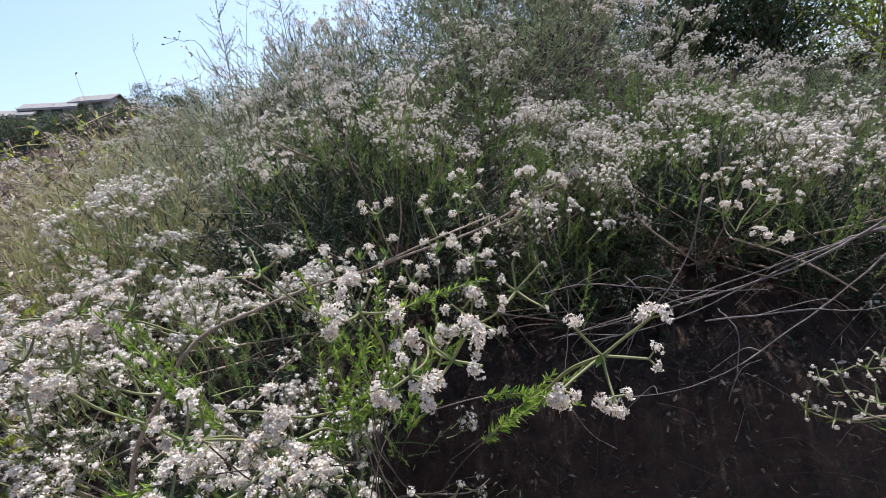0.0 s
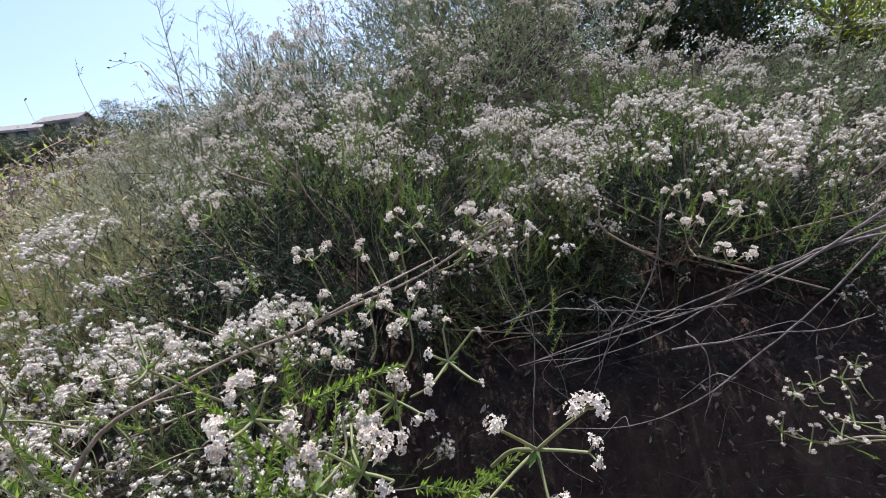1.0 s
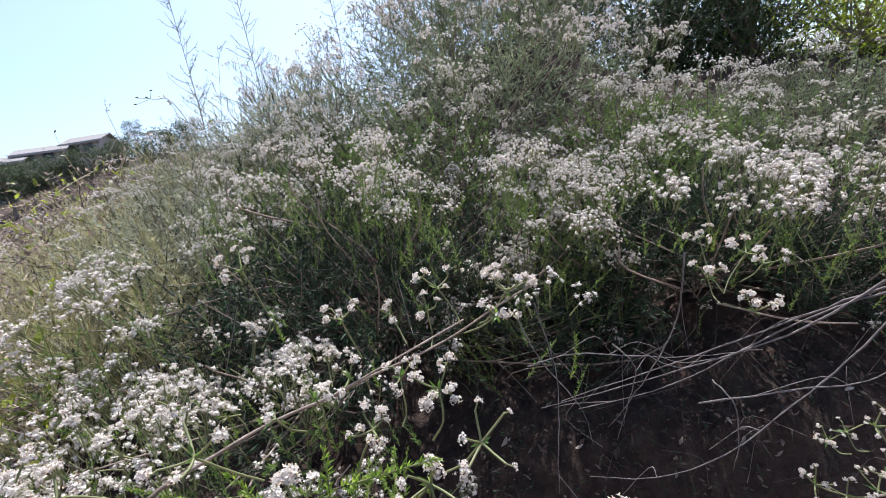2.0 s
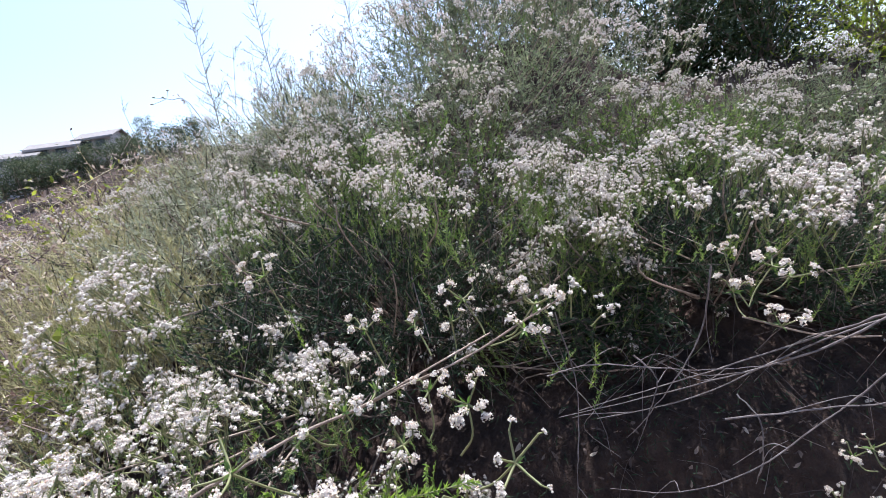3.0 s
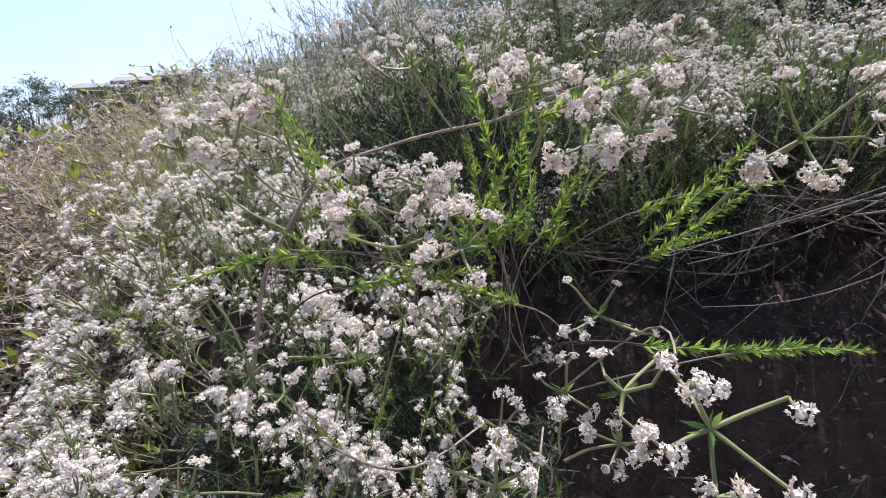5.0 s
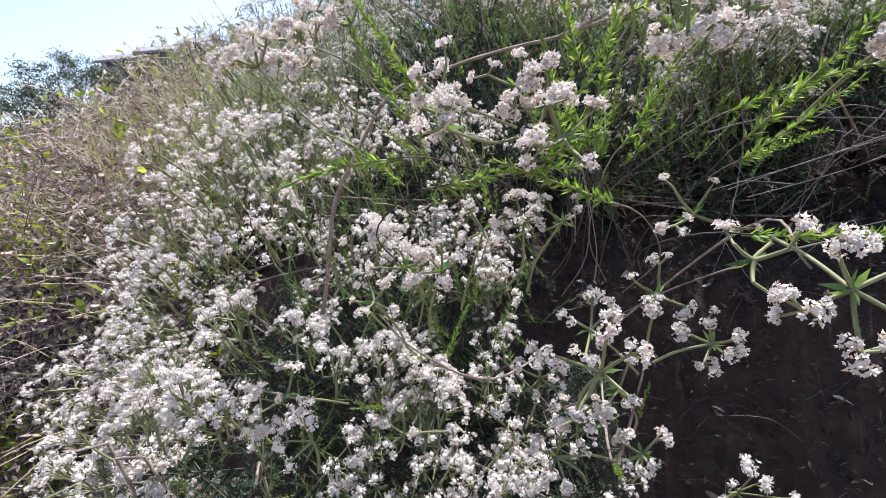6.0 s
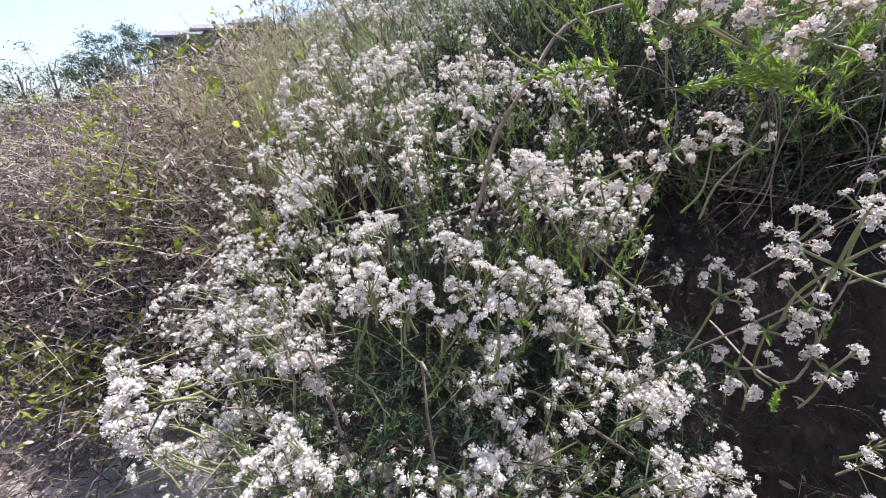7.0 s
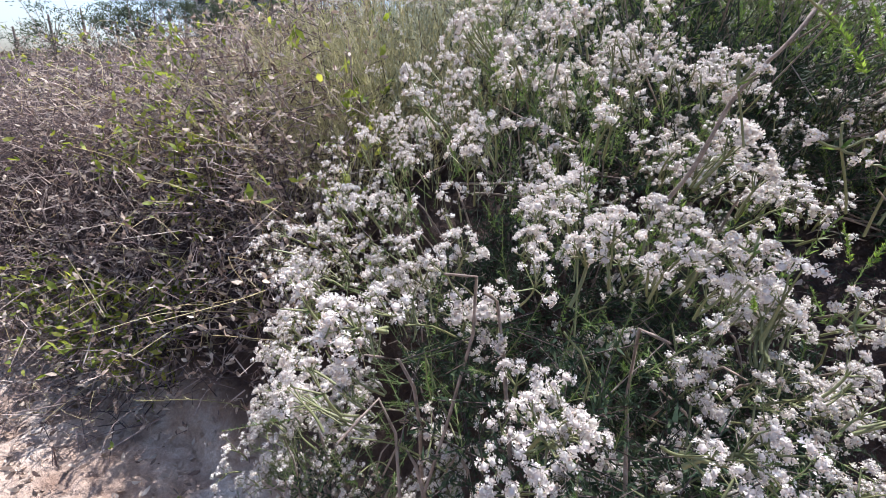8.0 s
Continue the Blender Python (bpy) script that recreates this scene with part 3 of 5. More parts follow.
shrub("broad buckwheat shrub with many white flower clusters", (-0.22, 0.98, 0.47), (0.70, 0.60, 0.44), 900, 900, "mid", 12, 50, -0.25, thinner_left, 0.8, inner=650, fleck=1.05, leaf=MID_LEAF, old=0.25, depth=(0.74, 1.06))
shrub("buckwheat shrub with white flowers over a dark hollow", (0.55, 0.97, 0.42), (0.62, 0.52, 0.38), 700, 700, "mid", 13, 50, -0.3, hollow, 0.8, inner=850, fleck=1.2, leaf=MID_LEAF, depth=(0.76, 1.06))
shrub("tall buckwheat shrub on the crest of the bank", (0.12, 1.80, 0.95), (0.78, 0.58, 0.47), 1050, 520, "far", 14, 30, -0.75, None, 0.6, inner=700, fleck=1.12, leaf=HAZE_TINTED_LEAF, old=0.1)
shrub("buckwheat shrub with flat white flower tops", (1.35, 1.72, 0.55), (0.98, 0.60, 0.42), 760, 800, "far", 15, 30, -0.2, None, 1.0, inner=600, leaf=HAZE_TINTED_LEAF)
shrub("buckwheat shrub catching sun along its top", (1.32, 1.00, 0.34), (0.48, 0.40, 0.36), 460, 500, "far", 16, 30, -0.3, None, 1.0, inner=450, leaf=HAZE_TINTED_LEAF)
shrub("small olive buckwheat shrub among grey sage", (-0.72, 1.28, 0.56), (0.46, 0.45, 0.42), 420, 600, "far", 17, 30, -0.2, None, 1.0, leaf=SAGE, fleck=0.75)
shrub("small olive buckwheat shrub among grey sage", (-0.50, 1.78, 0.90), (0.46, 0.40, 0.43), 480, 700, "far", 19, 30, -0.2, None, 1.0, leaf=SAGE, fleck=0.75)
shrub("small olive buckwheat shrub among grey sage", (-0.92, 1.75, 0.76), (0.36, 0.36, 0.37), 330, 500, "far", 20, 24, -0.2, None, 1.0, leaf=SAGE, fleck=0.75)
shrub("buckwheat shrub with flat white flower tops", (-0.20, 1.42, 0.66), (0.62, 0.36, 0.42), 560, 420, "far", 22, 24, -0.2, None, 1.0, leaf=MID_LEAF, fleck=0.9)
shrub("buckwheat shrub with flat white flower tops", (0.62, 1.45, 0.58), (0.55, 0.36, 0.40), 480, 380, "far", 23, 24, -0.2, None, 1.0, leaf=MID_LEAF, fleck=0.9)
shrub("tall buckwheat shrub on the crest of the bank", (0.30, 2.55, 1.36), (0.80, 0.35, 0.55), 480, 420, "far", 25, 20, -0.7, None, 0.6, inner=800, fleck=1.1, leaf=HAZE_TINTED_LEAF, old=0.1)


# ---- single flowering branches that reach out of the near shrub ----
reach = thing("flowering_branch", "long buckwheat branch with pale flower clusters and leafy shoots", "branch")
g = Geo()
tube(g, curve([(-0.284, 0.246, 0.468), (-0.266, 0.238, 0.509), (-0.250, 0.241, 0.564), (-0.225, 0.244, 0.602), (-0.199, 0.267, 0.641), (-0.155, 0.288, 0.655), (-0.116, 0.307, 0.663), (-0.072, 0.321, 0.668), (-0.036, 0.330, 0.676), (-0.004, 0.335, 0.682), (0.030, 0.344, 0.690), (0.063, 0.350, 0.703), (0.099, 0.353, 0.717)], 56), 0.0019, 0.0008, 7, 0, 0.12)
tube(g, curve([(-0.072, 0.321, 0.668), (-0.022, 0.329, 0.684), (0.039, 0.356, 0.697)], 14), 0.0011, 0.0008, 5, 0, 0.1)
part("woody_stem", g, [WOOD], reach)


def flowering_stem(hub, axis, base, arms, length, seed, heads=3, size=1.0, leafy=True, parent=reach, stout=0.0008):
    """A green stalk with a knot of rays and a flower head tuft at the end of each."""
    r = np.random.default_rng(seed)
    hub, base, axis = np.array(hub), np.array(base), unit(axis)
    g = Geo()
    mid = (hub + base) / 2 + r.normal(0, 0.003, 3) - axis * 0.004
    tube(g, curve([base, mid, hub], 10), stout, stout * 0.92, 6, 0, 0.05, r)
    m = frames(axis[None], np.array([r.uniform(0, 6)]), np.ones(1), hub[None])[0]
    ends = []
    for k in range(arms):
        a = k * 6.283 / arms + r.uniform(-0.35, 0.35)
        lean = r.uniform(0.7, 1.35)
        d = m[:3, :3] @ np.array([math.cos(a) * math.sin(lean), math.sin(a) * math.sin(lean), math.cos(lean)])
        ln = length * r.uniform(0.65, 1.15)
        end = hub + d * ln
        tube(g, curve([hub, hub + d * ln * 0.5 - axis * 0.001, end], 5), 0.0009, 0.0007, 5, 0, 0.05, r)
        for _ in range(max(1, int(r.poisson(heads)))):
            off = unit(d * 0.6 + r.normal(0, 0.8, 3) + axis * 0.3) * r.uniform(0.003, 0.0075) * size
            tube(g, [end, end + off], 0.0006, 0.0005, 4, 0)
            ends.append((end + off, unit(off) + axis * 0.5 + np.array([0, 0, 0.4])))
    stem = part("flower_stalk", g, [STALK], parent)
    for e, d in ends:
        ob = part("flower_head", HEAD_MESHES[r.integers(len(HEAD_MESHES))], None, stem)
        ob.matrix_local = Matrix(frames(d[None], np.array([r.uniform(0, 6)]), np.array([size * r.uniform(0.75, 1.12)]), e[None])[0].tolist())
    n = 5
    b = Geo()
    b.copies(leaf_blade(0.009, 0.0022, 0.3, 2), frames(r.normal(0, 1, (n, 3)) + axis * 0.4, r.uniform(0, 6, n), r.uniform(0.7, 1.2, n), np.repeat(hub[None], n, 0)))
    part("bract", b, [LEAF], stem)
    if leafy:
        way = unit(hub - base)
        s = Geo()
        s.copies(SPRIGS["near"][seed % 4], frames(way[None] + r.normal(0, 0.1, (1, 3)), r.uniform(0, 6, 1), np.array([min(1.2, np.linalg.norm(hub - base) * 7)]), base[None] - way * 0.04))
        part("leafy_shoot", s, [SHOOT_LEAF, STALK], parent)
    return stem


TO_EYE = np.array([-0.1, -0.75, 0.35])
flowering_stem((0.076, 0.181, 0.643), (0.1, -0.8, 0.25), (0.054, 0.232, 0.596), 5, 0.030, 1, 3.4, stout=0.0012)
flowering_stem((0.040, 0.239, 0.664), (0.1, -0.5, 0.6), (0.012, 0.252, 0.638), 5, 0.020, 2, 1.6, 0.7)
flowering_stem((-0.049, 0.186, 0.679), (-0.1, -0.5, 0.7), (-0.048, 0.217, 0.636), 5, 0.018, 3, 3.6)
flowering_stem((0.008, 0.224, 0.654), TO_EYE, (-0.020, 0.223, 0.614), 5, 0.018, 4, 3.4)
flowering_stem((-0.002, 0.172, 0.653), TO_EYE, (-0.018, 0.221, 0.646), 4, 0.020, 5, 3.2)
flowering_stem((-0.024, 0.170, 0.648), TO_EYE, (-0.019, 0.213, 0.656), 3, 0.014, 6, 3.0)
flowering_stem((-0.114, 0.218, 0.699), (-0.3, -0.3, 0.8), (-0.095, 0.241, 0.662), 4, 0.020, 7, 3.0)
flowering_stem((-0.203, 0.220, 0.683), (-0.3, -0.4, 0.8), (-0.179, 0.218, 0.629), 5, 0.022, 8, 4.0)
flowering_stem((-0.223, 0.193, 0.662), (-0.3, -0.5, 0.7), (-0.196, 0.217, 0.626), 5, 0.022, 9, 4.0)
flowering_stem((-0.102, 0.172, 0.633), TO_EYE, (-0.083, 0.208, 0.608), 4, 0.016, 10, 3.0)
flowering_stem((-0.140, 0.168, 0.624), TO_EYE, (-0.133, 0.200, 0.586), 4, 0.018, 11, 3.4)
flowering_stem((-0.087, 0.160, 0.623), TO_EYE, (-0.079, 0.205, 0.595), 4, 0.016, 12, 3.4)
flowering_stem((0.015, 0.292, 0.674), (0, -0.5, 0.7), (0.003, 0.292, 0.635), 4, 0.016, 13, 2.6, 0.9)
flowering_stem((-0.014, 0.311, 0.678), (0, -0.5, 0.7), (-0.019, 0.303, 0.643), 3, 0.014, 14, 2.4, 0.9)
flowering_stem((-0.030, 0.267, 0.667), (0, -0.5, 0.7), (-0.048, 0.267, 0.628), 4, 0.014, 15, 2.4, 0.8)
flowering_stem((-0.058, 0.329, 0.676), (0, -0.4, 0.8), (-0.061, 0.326, 0.661), 2, 0.010, 16, 2.2, 0.9, False)
flowering_stem((-0.071, 0.289, 0.684), (0, -0.4, 0.8), (-0.076, 0.295, 0.665), 2, 0.012, 17, 2.0, 0.8, False)
flowering_stem((-0.082, 0.250, 0.696), (-0.2, -0.4, 0.8), (-0.077, 0.275, 0.669), 2, 0.008, 18, 1.8, 0.9, False)
flowering_stem((-0.075, 0.397, 0.704), (0, -0.3, 0.9), (-0.067, 0.407, 0.658), 4, 0.018, 19, 2.0)
flowering_stem((-0.025, 0.380, 0.706), (0, -0.3, 0.9), (-0.015, 0.373, 0.678), 3, 0.012, 20, 1.6, 1.0, False)
flowering_stem((0.006, 0.400, 0.696), (0, -0.3, 0.9), (0.003, 0.391, 0.662), 3, 0.012, 21, 1.6, 1.0, False)
flowering_stem((0.079, 0.357, 0.715), (0.2, -0.3, 0.9), (0.052, 0.359, 0.690), 4, 0.020, 22, 2.6, 1.1, False)
flowering_stem((0.067, 0.342, 0.701), (0.2, -0.5, 0.6), (0.038, 0.357, 0.685), 2, 0.008, 23, 2.4, 1.1, False)
flowering_stem((0.021, 0.386, 0.720), (0, -0.3, 0.9), (0.035, 0.378, 0.685), 3, 0.015, 24, 2.0, 1.0, False)
flowering_stem((-0.199, 0.485, 0.754), (-0.1, -0.3, 0.9), (-0.187, 0.492, 0.695), 5, 0.024, 25, 2.4, 1.1)
RIGHT = thing("flowering_branch", "buckwheat branch with five white flower tufts before the hollow", "branch")
g = Geo()
tube(g, curve([(0.62, 0.66, 0.46), (0.389, 0.466, 0.585), (0.303, 0.460, 0.624)], 14), 0.0014, 0.0010, 6, 0, 0.1)
part("woody_stem", g, [WOOD], RIGHT)
for k, (hub, base) in enumerate([((0.320, 0.517, 0.682), (0.323, 0.482, 0.624)), ((0.357, 0.493, 0.662), (0.323, 0.482, 0.624)), ((0.366, 0.480, 0.651), (0.343, 0.485, 0.633)), ((0.304, 0.476, 0.647), (0.306, 0.460, 0.623)), ((0.334, 0.449, 0.613), (0.309, 0.460, 0.623))]):
    flowering_stem(hub, (0.1, -0.3, 0.9), base, 3, 0.016, 40 + k, 2.6, 1.1, False, RIGHT)
SIDE = thing("flowering_branch", "low buckwheat sprigs with small white tufts over the shaded soil", "branch")
g = Geo()
tube(g, curve([(0.560, 0.359, 0.368), (0.423, 0.355, 0.453), (0.369, 0.373, 0.445)], 14), 0.0013, 0.0010, 6, 0, 0.1)
part("woody_stem", g, [WOOD], SIDE)
for k, (hub, base) in enumerate([((0.346, 0.394, 0.447), (0.369, 0.373, 0.445)), ((0.363, 0.378, 0.444), (0.390, 0.362, 0.451)), ((0.380, 0.365, 0.458), (0.423, 0.355, 0.453)), ((0.404, 0.378, 0.458), (0.432, 0.364, 0.448)), ((0.413, 0.461, 0.436), (0.425, 0.445, 0.428)), ((0.430, 0.457, 0.447), (0.445, 0.447, 0.426)), ((0.459, 0.455, 0.450), (0.468, 0.445, 0.422)), ((0.486, 0.467, 0.455), (0.485, 0.444, 0.427))]):
    flowering_stem(hub, (-0.1, -0.4, 0.8), base, 4, 0.016, 120 + k, 1.7, 0.62, k < 4, SIDE)
LOW = thing("flowering_branch", "low buckwheat branch with open flower knots and bright green shoots", "branch")
g = Geo()
tube(g, curve([(-0.02, 0.36, 0.40), (0.009, 0.175, 0.551), (0.002, 0.102, 0.558)], 14), 0.0010, 0.0004, 6, 0, 0.1)
tube(g, curve([(-0.10, 0.34, 0.30), (-0.077, 0.133, 0.473), (-0.070, 0.113, 0.504)], 14), 0.0010, 0.0004, 6, 0, 0.1)
part("woody_stem", g, [WOOD], LOW)
FRONT = thing("flowering_branch", "drooping buckwheat branch with many pinkish white flower tufts", "branch")
g = Geo()
tube(g, curve([(-0.10, 0.36, 0.36), (-0.131, 0.188, 0.447), (-0.167, 0.150, 0.491), (-0.190, 0.153, 0.516)], 16), 0.0012, 0.0004, 6, 0, 0.1)
tube(g, curve([(-0.04, 0.38, 0.34), (-0.058, 0.161, 0.409), (-0.045, 0.151, 0.469), (-0.045, 0.139, 0.498)], 16), 0.0012, 0.0004, 6, 0, 0.1)
part("woody_stem", g, [WOOD], FRONT)


def front_tuft(k, hub, base):
    flowering_stem(hub, (-0.05, -0.55, 0.6), base, 4 + k % 2, 0.015, 80 + k, 3.0, 0.78, k % 4 == 0, FRONT)


front_tuft(0, (-0.212, 0.153, 0.535), (-0.193, 0.167, 0.498))
front_tuft(1, (-0.188, 0.146, 0.527), (-0.181, 0.166, 0.486))
front_tuft(2, (-0.172, 0.165, 0.540), (-0.174, 0.171, 0.493))
front_tuft(3, (-0.152, 0.168, 0.536), (-0.166, 0.171, 0.489))
front_tuft(4, (-0.128, 0.191, 0.553), (-0.148, 0.190, 0.499))
front_tuft(5, (-0.104, 0.197, 0.554), (-0.117, 0.201, 0.510))
front_tuft(6, (-0.080, 0.203, 0.552), (-0.105, 0.203, 0.505))
front_tuft(7, (-0.070, 0.147, 0.508), (-0.043, 0.163, 0.470))
front_tuft(8, (-0.035, 0.160, 0.521), (-0.039, 0.158, 0.485))
front_tuft(9, (-0.008, 0.158, 0.493), (-0.037, 0.158, 0.481))
front_tuft(10, (-0.056, 0.149, 0.469), (-0.044, 0.169, 0.423))
front_tuft(11, (-0.098, 0.160, 0.468), (-0.110, 0.173, 0.420))
front_tuft(12, (-0.079, 0.139, 0.457), (-0.059, 0.169, 0.402))
front_tuft(13, (-0.091, 0.138, 0.431), (-0.072, 0.169, 0.380))
front_tuft(14, (-0.045, 0.140, 0.434), (-0.046, 0.159, 0.394))
front_tuft(15, (-0.261, 0.195, 0.568), (-0.247, 0.197, 0.529))
front_tuft(16, (-0.246, 0.126, 0.476), (-0.228, 0.162, 0.443))
front_tuft(17, (-0.182, 0.140, 0.439), (-0.162, 0.170, 0.416))
flowering_stem((0.003, 0.081, 0.559), (0.0, -0.7, 0.3), (-0.002, 0.124, 0.563), 5, 0.026, 50, 3.0, 1.0, False, LOW)
flowering_stem((-0.022, 0.089, 0.567), (0.0, -0.6, 0.5), (-0.002, 0.123, 0.561), 3, 0.012, 51, 3.0, 1.0, False, LOW)
flowering_stem((-0.070, 0.104, 0.511), (0.0, -0.7, 0.3), (-0.080, 0.122, 0.472), 5, 0.024, 52, 2.6, 0.9, False, LOW)
flowering_stem((-0.016, 0.173, 0.560), (0.2, -0.5, 0.6), (-0.000, 0.174, 0.553), 4, 0.020, 53, 1.8, 0.8, False, LOW)
flowering_stem((-0.138, 0.152, 0.634), (-0.2, -0.5, 0.7), (-0.103, 0.174, 0.613), 3, 0.014, 54, 3.4, 1.0, True, LOW)
flowering_stem((-0.133, 0.127, 0.620), (-0.2, -0.5, 0.7), (-0.102, 0.162, 0.609), 3, 0.012, 55, 3.4, 1.0, True, LOW)
flowering_stem((-0.081, 0.134, 0.609), (0.1, -0.6, 0.6), (-0.099, 0.159, 0.600), 4, 0.016, 56, 3.4, 1.0, True, LOW)
flowering_stem((-0.249, 0.232, 0.682), (-0.3, -0.4, 0.8), (-0.206, 0.262, 0.650), 5, 0.024, 57, 3.6, 1.0, True, LOW)
flowering_stem((-0.263, 0.202, 0.665), (-0.3, -0.4, 0.8), (-0.211, 0.215, 0.608), 5, 0.020, 58, 3.6, 1.0, True, LOW)

# ---- bright leafy shoots in front of the hollow ----
leafy = thing("leafy_shoots_clump", "bright green narrow-leaved shoots at the edge of the hollow", "foliage")


def leafy_shoot(k, a, b):
    a, b = np.array(a), np.array(b)
    ln = np.linalg.norm(b - a)
    s = Geo()
    m = frames((b - a)[None], np.array([k * 1.3]), np.array([max(0.7, ln / 0.1)]), a[None])
    s.copies(SPRIGS["near"][k % 4], m)
    way = (b - a) / ln
    end = np.array([math.sin(k * 2.1) * 0.03, 0.06 + 0.02 * math.sin(k * 1.3), -0.06])
    tube(s, curve([a - way * 0.05 + end, a - way * 0.045 + end * 0.35, a - way * 0.015, a + way * 0.01], 12), 0.0005, 0.0004, 4, 2)
    part("leafy_shoot", s, [SHOOT_LEAF, STALK, SHADED_TWIG], leafy)


leafy_shoot(0, (0.008, 0.188, 0.592), (0.030, 0.180, 0.617))
leafy_shoot(1, (-0.005, 0.143, 0.558), (0.034, 0.139, 0.555))
leafy_shoot(2, (0.027, 0.137, 0.555), (0.075, 0.148, 0.559))
leafy_shoot(3, (-0.039, 0.209, 0.585), (-0.014, 0.240, 0.631))
leafy_shoot(4, (-0.046, 0.210, 0.592), (-0.028, 0.220, 0.613))
leafy_shoot(5, (-0.055, 0.159, 0.571), (-0.088, 0.148, 0.590))
leafy_shoot(6, (-0.141, 0.138, 0.591), (-0.099, 0.148, 0.597))
leafy_shoot(7, (-0.161, 0.160, 0.604), (-0.197, 0.143, 0.609))
leafy_shoot(8, (-0.066, 0.216, 0.638), (-0.079, 0.204, 0.674))
leafy_shoot(9, (-0.057, 0.223, 0.623), (-0.048, 0.221, 0.654))
leafy_shoot(10, (-0.086, 0.217, 0.602), (-0.068, 0.213, 0.624))
leafy_shoot(11, (0.010, 0.213, 0.606), (0.033, 0.197, 0.619))
leafy_shoot(12, (-0.044, 0.223, 0.662), (-0.029, 0.216, 0.669))
leafy_shoot(13, (-0.177, 0.226, 0.620), (-0.186, 0.221, 0.643))
leafy_shoot(14, (-0.070, 0.216, 0.585), (-0.094, 0.243, 0.653))
leafy_shoot(15, (-0.068, 0.224, 0.583), (-0.081, 0.250, 0.638))
leafy_shoot(16, (-0.061, 0.222, 0.589), (-0.071, 0.257, 0.630))
leafy_shoot(17, (-0.059, 0.229, 0.586), (-0.052, 0.262, 0.630))
leafy_shoot(18, (-0.055, 0.236, 0.582), (-0.040, 0.273, 0.614))
leafy_shoot(19, (-0.094, 0.202, 0.590), (-0.070, 0.223, 0.595))
leafy_shoot(20, (-0.082, 0.203, 0.584), (-0.094, 0.224, 0.611))
leafy_shoot(21, (0.018, 0.223, 0.575), (0.057, 0.219, 0.599))
leafy_shoot(22, (-0.156, 0.182, 0.632), (-0.169, 0.187, 0.663))
leafy_shoot(23, (-0.141, 0.191, 0.614), (-0.163, 0.183, 0.643))

# ---- dead branches in the hollow ----
r = np.random.default_rng(91)
DEAD = [
    [(0.44, 0.38, 0.67), (0.36, 0.42, 0.60), (0.27, 0.47, 0.55), (0.11, 0.55, 0.48)],
    [(0.46, 0.39, 0.65), (0.38, 0.43, 0.61), (0.30, 0.48, 0.56), (0.14, 0.56, 0.48)],
    [(0.43, 0.36, 0.65), (0.40, 0.40, 0.63), (0.35, 0.44, 0.59), (0.26, 0.49, 0.52), (0.16, 0.55, 0.47)],
    [(0.12, 0.52, 0.64), (0.13, 0.50, 0.55), (0.11, 0.47, 0.45), (0.11, 0.50, 0.39)],
    [(0.27, 0.45, 0.69), (0.26, 0.47, 0.60), (0.21, 0.49, 0.51), (0.19, 0.53, 0.45)],
    [(0.10, 0.52, 0.56), (0.16, 0.51, 0.57), (0.26, 0.48, 0.56), (0.36, 0.48, 0.55)],
    [(0.24, 0.39, 0.56), (0.32, 0.37, 0.57), (0.38, 0.38, 0.56), (0.45, 0.41, 0.55)],
    [(0.41, 0.36, 0.65), (0.36, 0.37, 0.59), (0.32, 0.38, 0.55), (0.26, 0.39, 0.50), (0.20, 0.41, 0.47), (0.14, 0.45, 0.45)],
    [(0.10, 0.56, 0.61), (0.12, 0.55, 0.55), (0.16, 0.54, 0.48), (0.17, 0.54, 0.42)],
    [(0.20, 0.50, 0.58), (0.22, 0.49, 0.55), (0.21, 0.50, 0.50), (0.20, 0.53, 0.43)],
    [(0.28, 0.44, 0.55), (0.29, 0.42, 0.53), (0.29, 0.42, 0.48), (0.30, 0.45, 0.43)],
]
dead_group = "dead branches in the hollow"
for k in range(len(DEAD)):
    pts, r0 = np.array(DEAD[k]), 0.0014 if k < 3 else 0.0010
    g = Geo()
    line = curve(pts, 24)
    line = line + r.normal(0, 0.0004, line.shape)
    tube(g, line, r0, r0 * 0.4, 5, 0, 0.2, r)
    for _ in range(1 + k % 2):
        q = line[r.integers(4, len(line) - 2)]
        d = unit(line[-1] - line[0] + r.normal(0, 0.12, 3)) * r.uniform(0.05, 0.11)
        tube(g, curve([q, q + d * 0.5 + r.normal(0, 0.012, 3), q + d + [0, 0, r.uniform(-0.04, 0.02)]], 8), r0 * 0.5, 0.0003, 4, 0, 0.1, r)
    tagged(part("dead_branch", g, [DEAD_BARK]), "bare grey dead branch arching through the dark hollow", "branch", dead_group)

tangle = thing("dead_tangle", "fine tangle of dead twigs and withered leaves in the hollow, darkened as shade", "brush")
g, gl = Geo(), Geo()
for k in range(260):
    a = np.array([r.uniform(0.02, 1.25), r.uniform(0.44, 0.86), 0])
    a[2] = ground_at(a[0], a[1]) + abs(r.normal(0, 0.07))
    d = unit(r.normal(0, 1, 3) * [1.1, 0.5, 0.8] + [0.2, -0.2, 0.25]) * r.uniform(0.05, 0.22)
    pts = curve([a, a + d * 0.5 + r.normal(0, 0.022, 3) + [0, 0, 0.02], a + d + [0, 0, -0.03]], 9)
    pts[:, 2] = np.maximum(pts[:, 2], ground_z(pts[:, 0], pts[:, 1]) + 0.004)
    th = r.uniform(0.0003, 0.0009)
    if k < 60:
        part("twig", tube(Geo(), pts, th, th * 0.5, 4, 0, 0.1, r), [SHADED_TWIG], tangle)
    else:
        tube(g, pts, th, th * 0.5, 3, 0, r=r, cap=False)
part("twig_tangle", g, [SHADED_TWIG], tangle, kind="stuff")
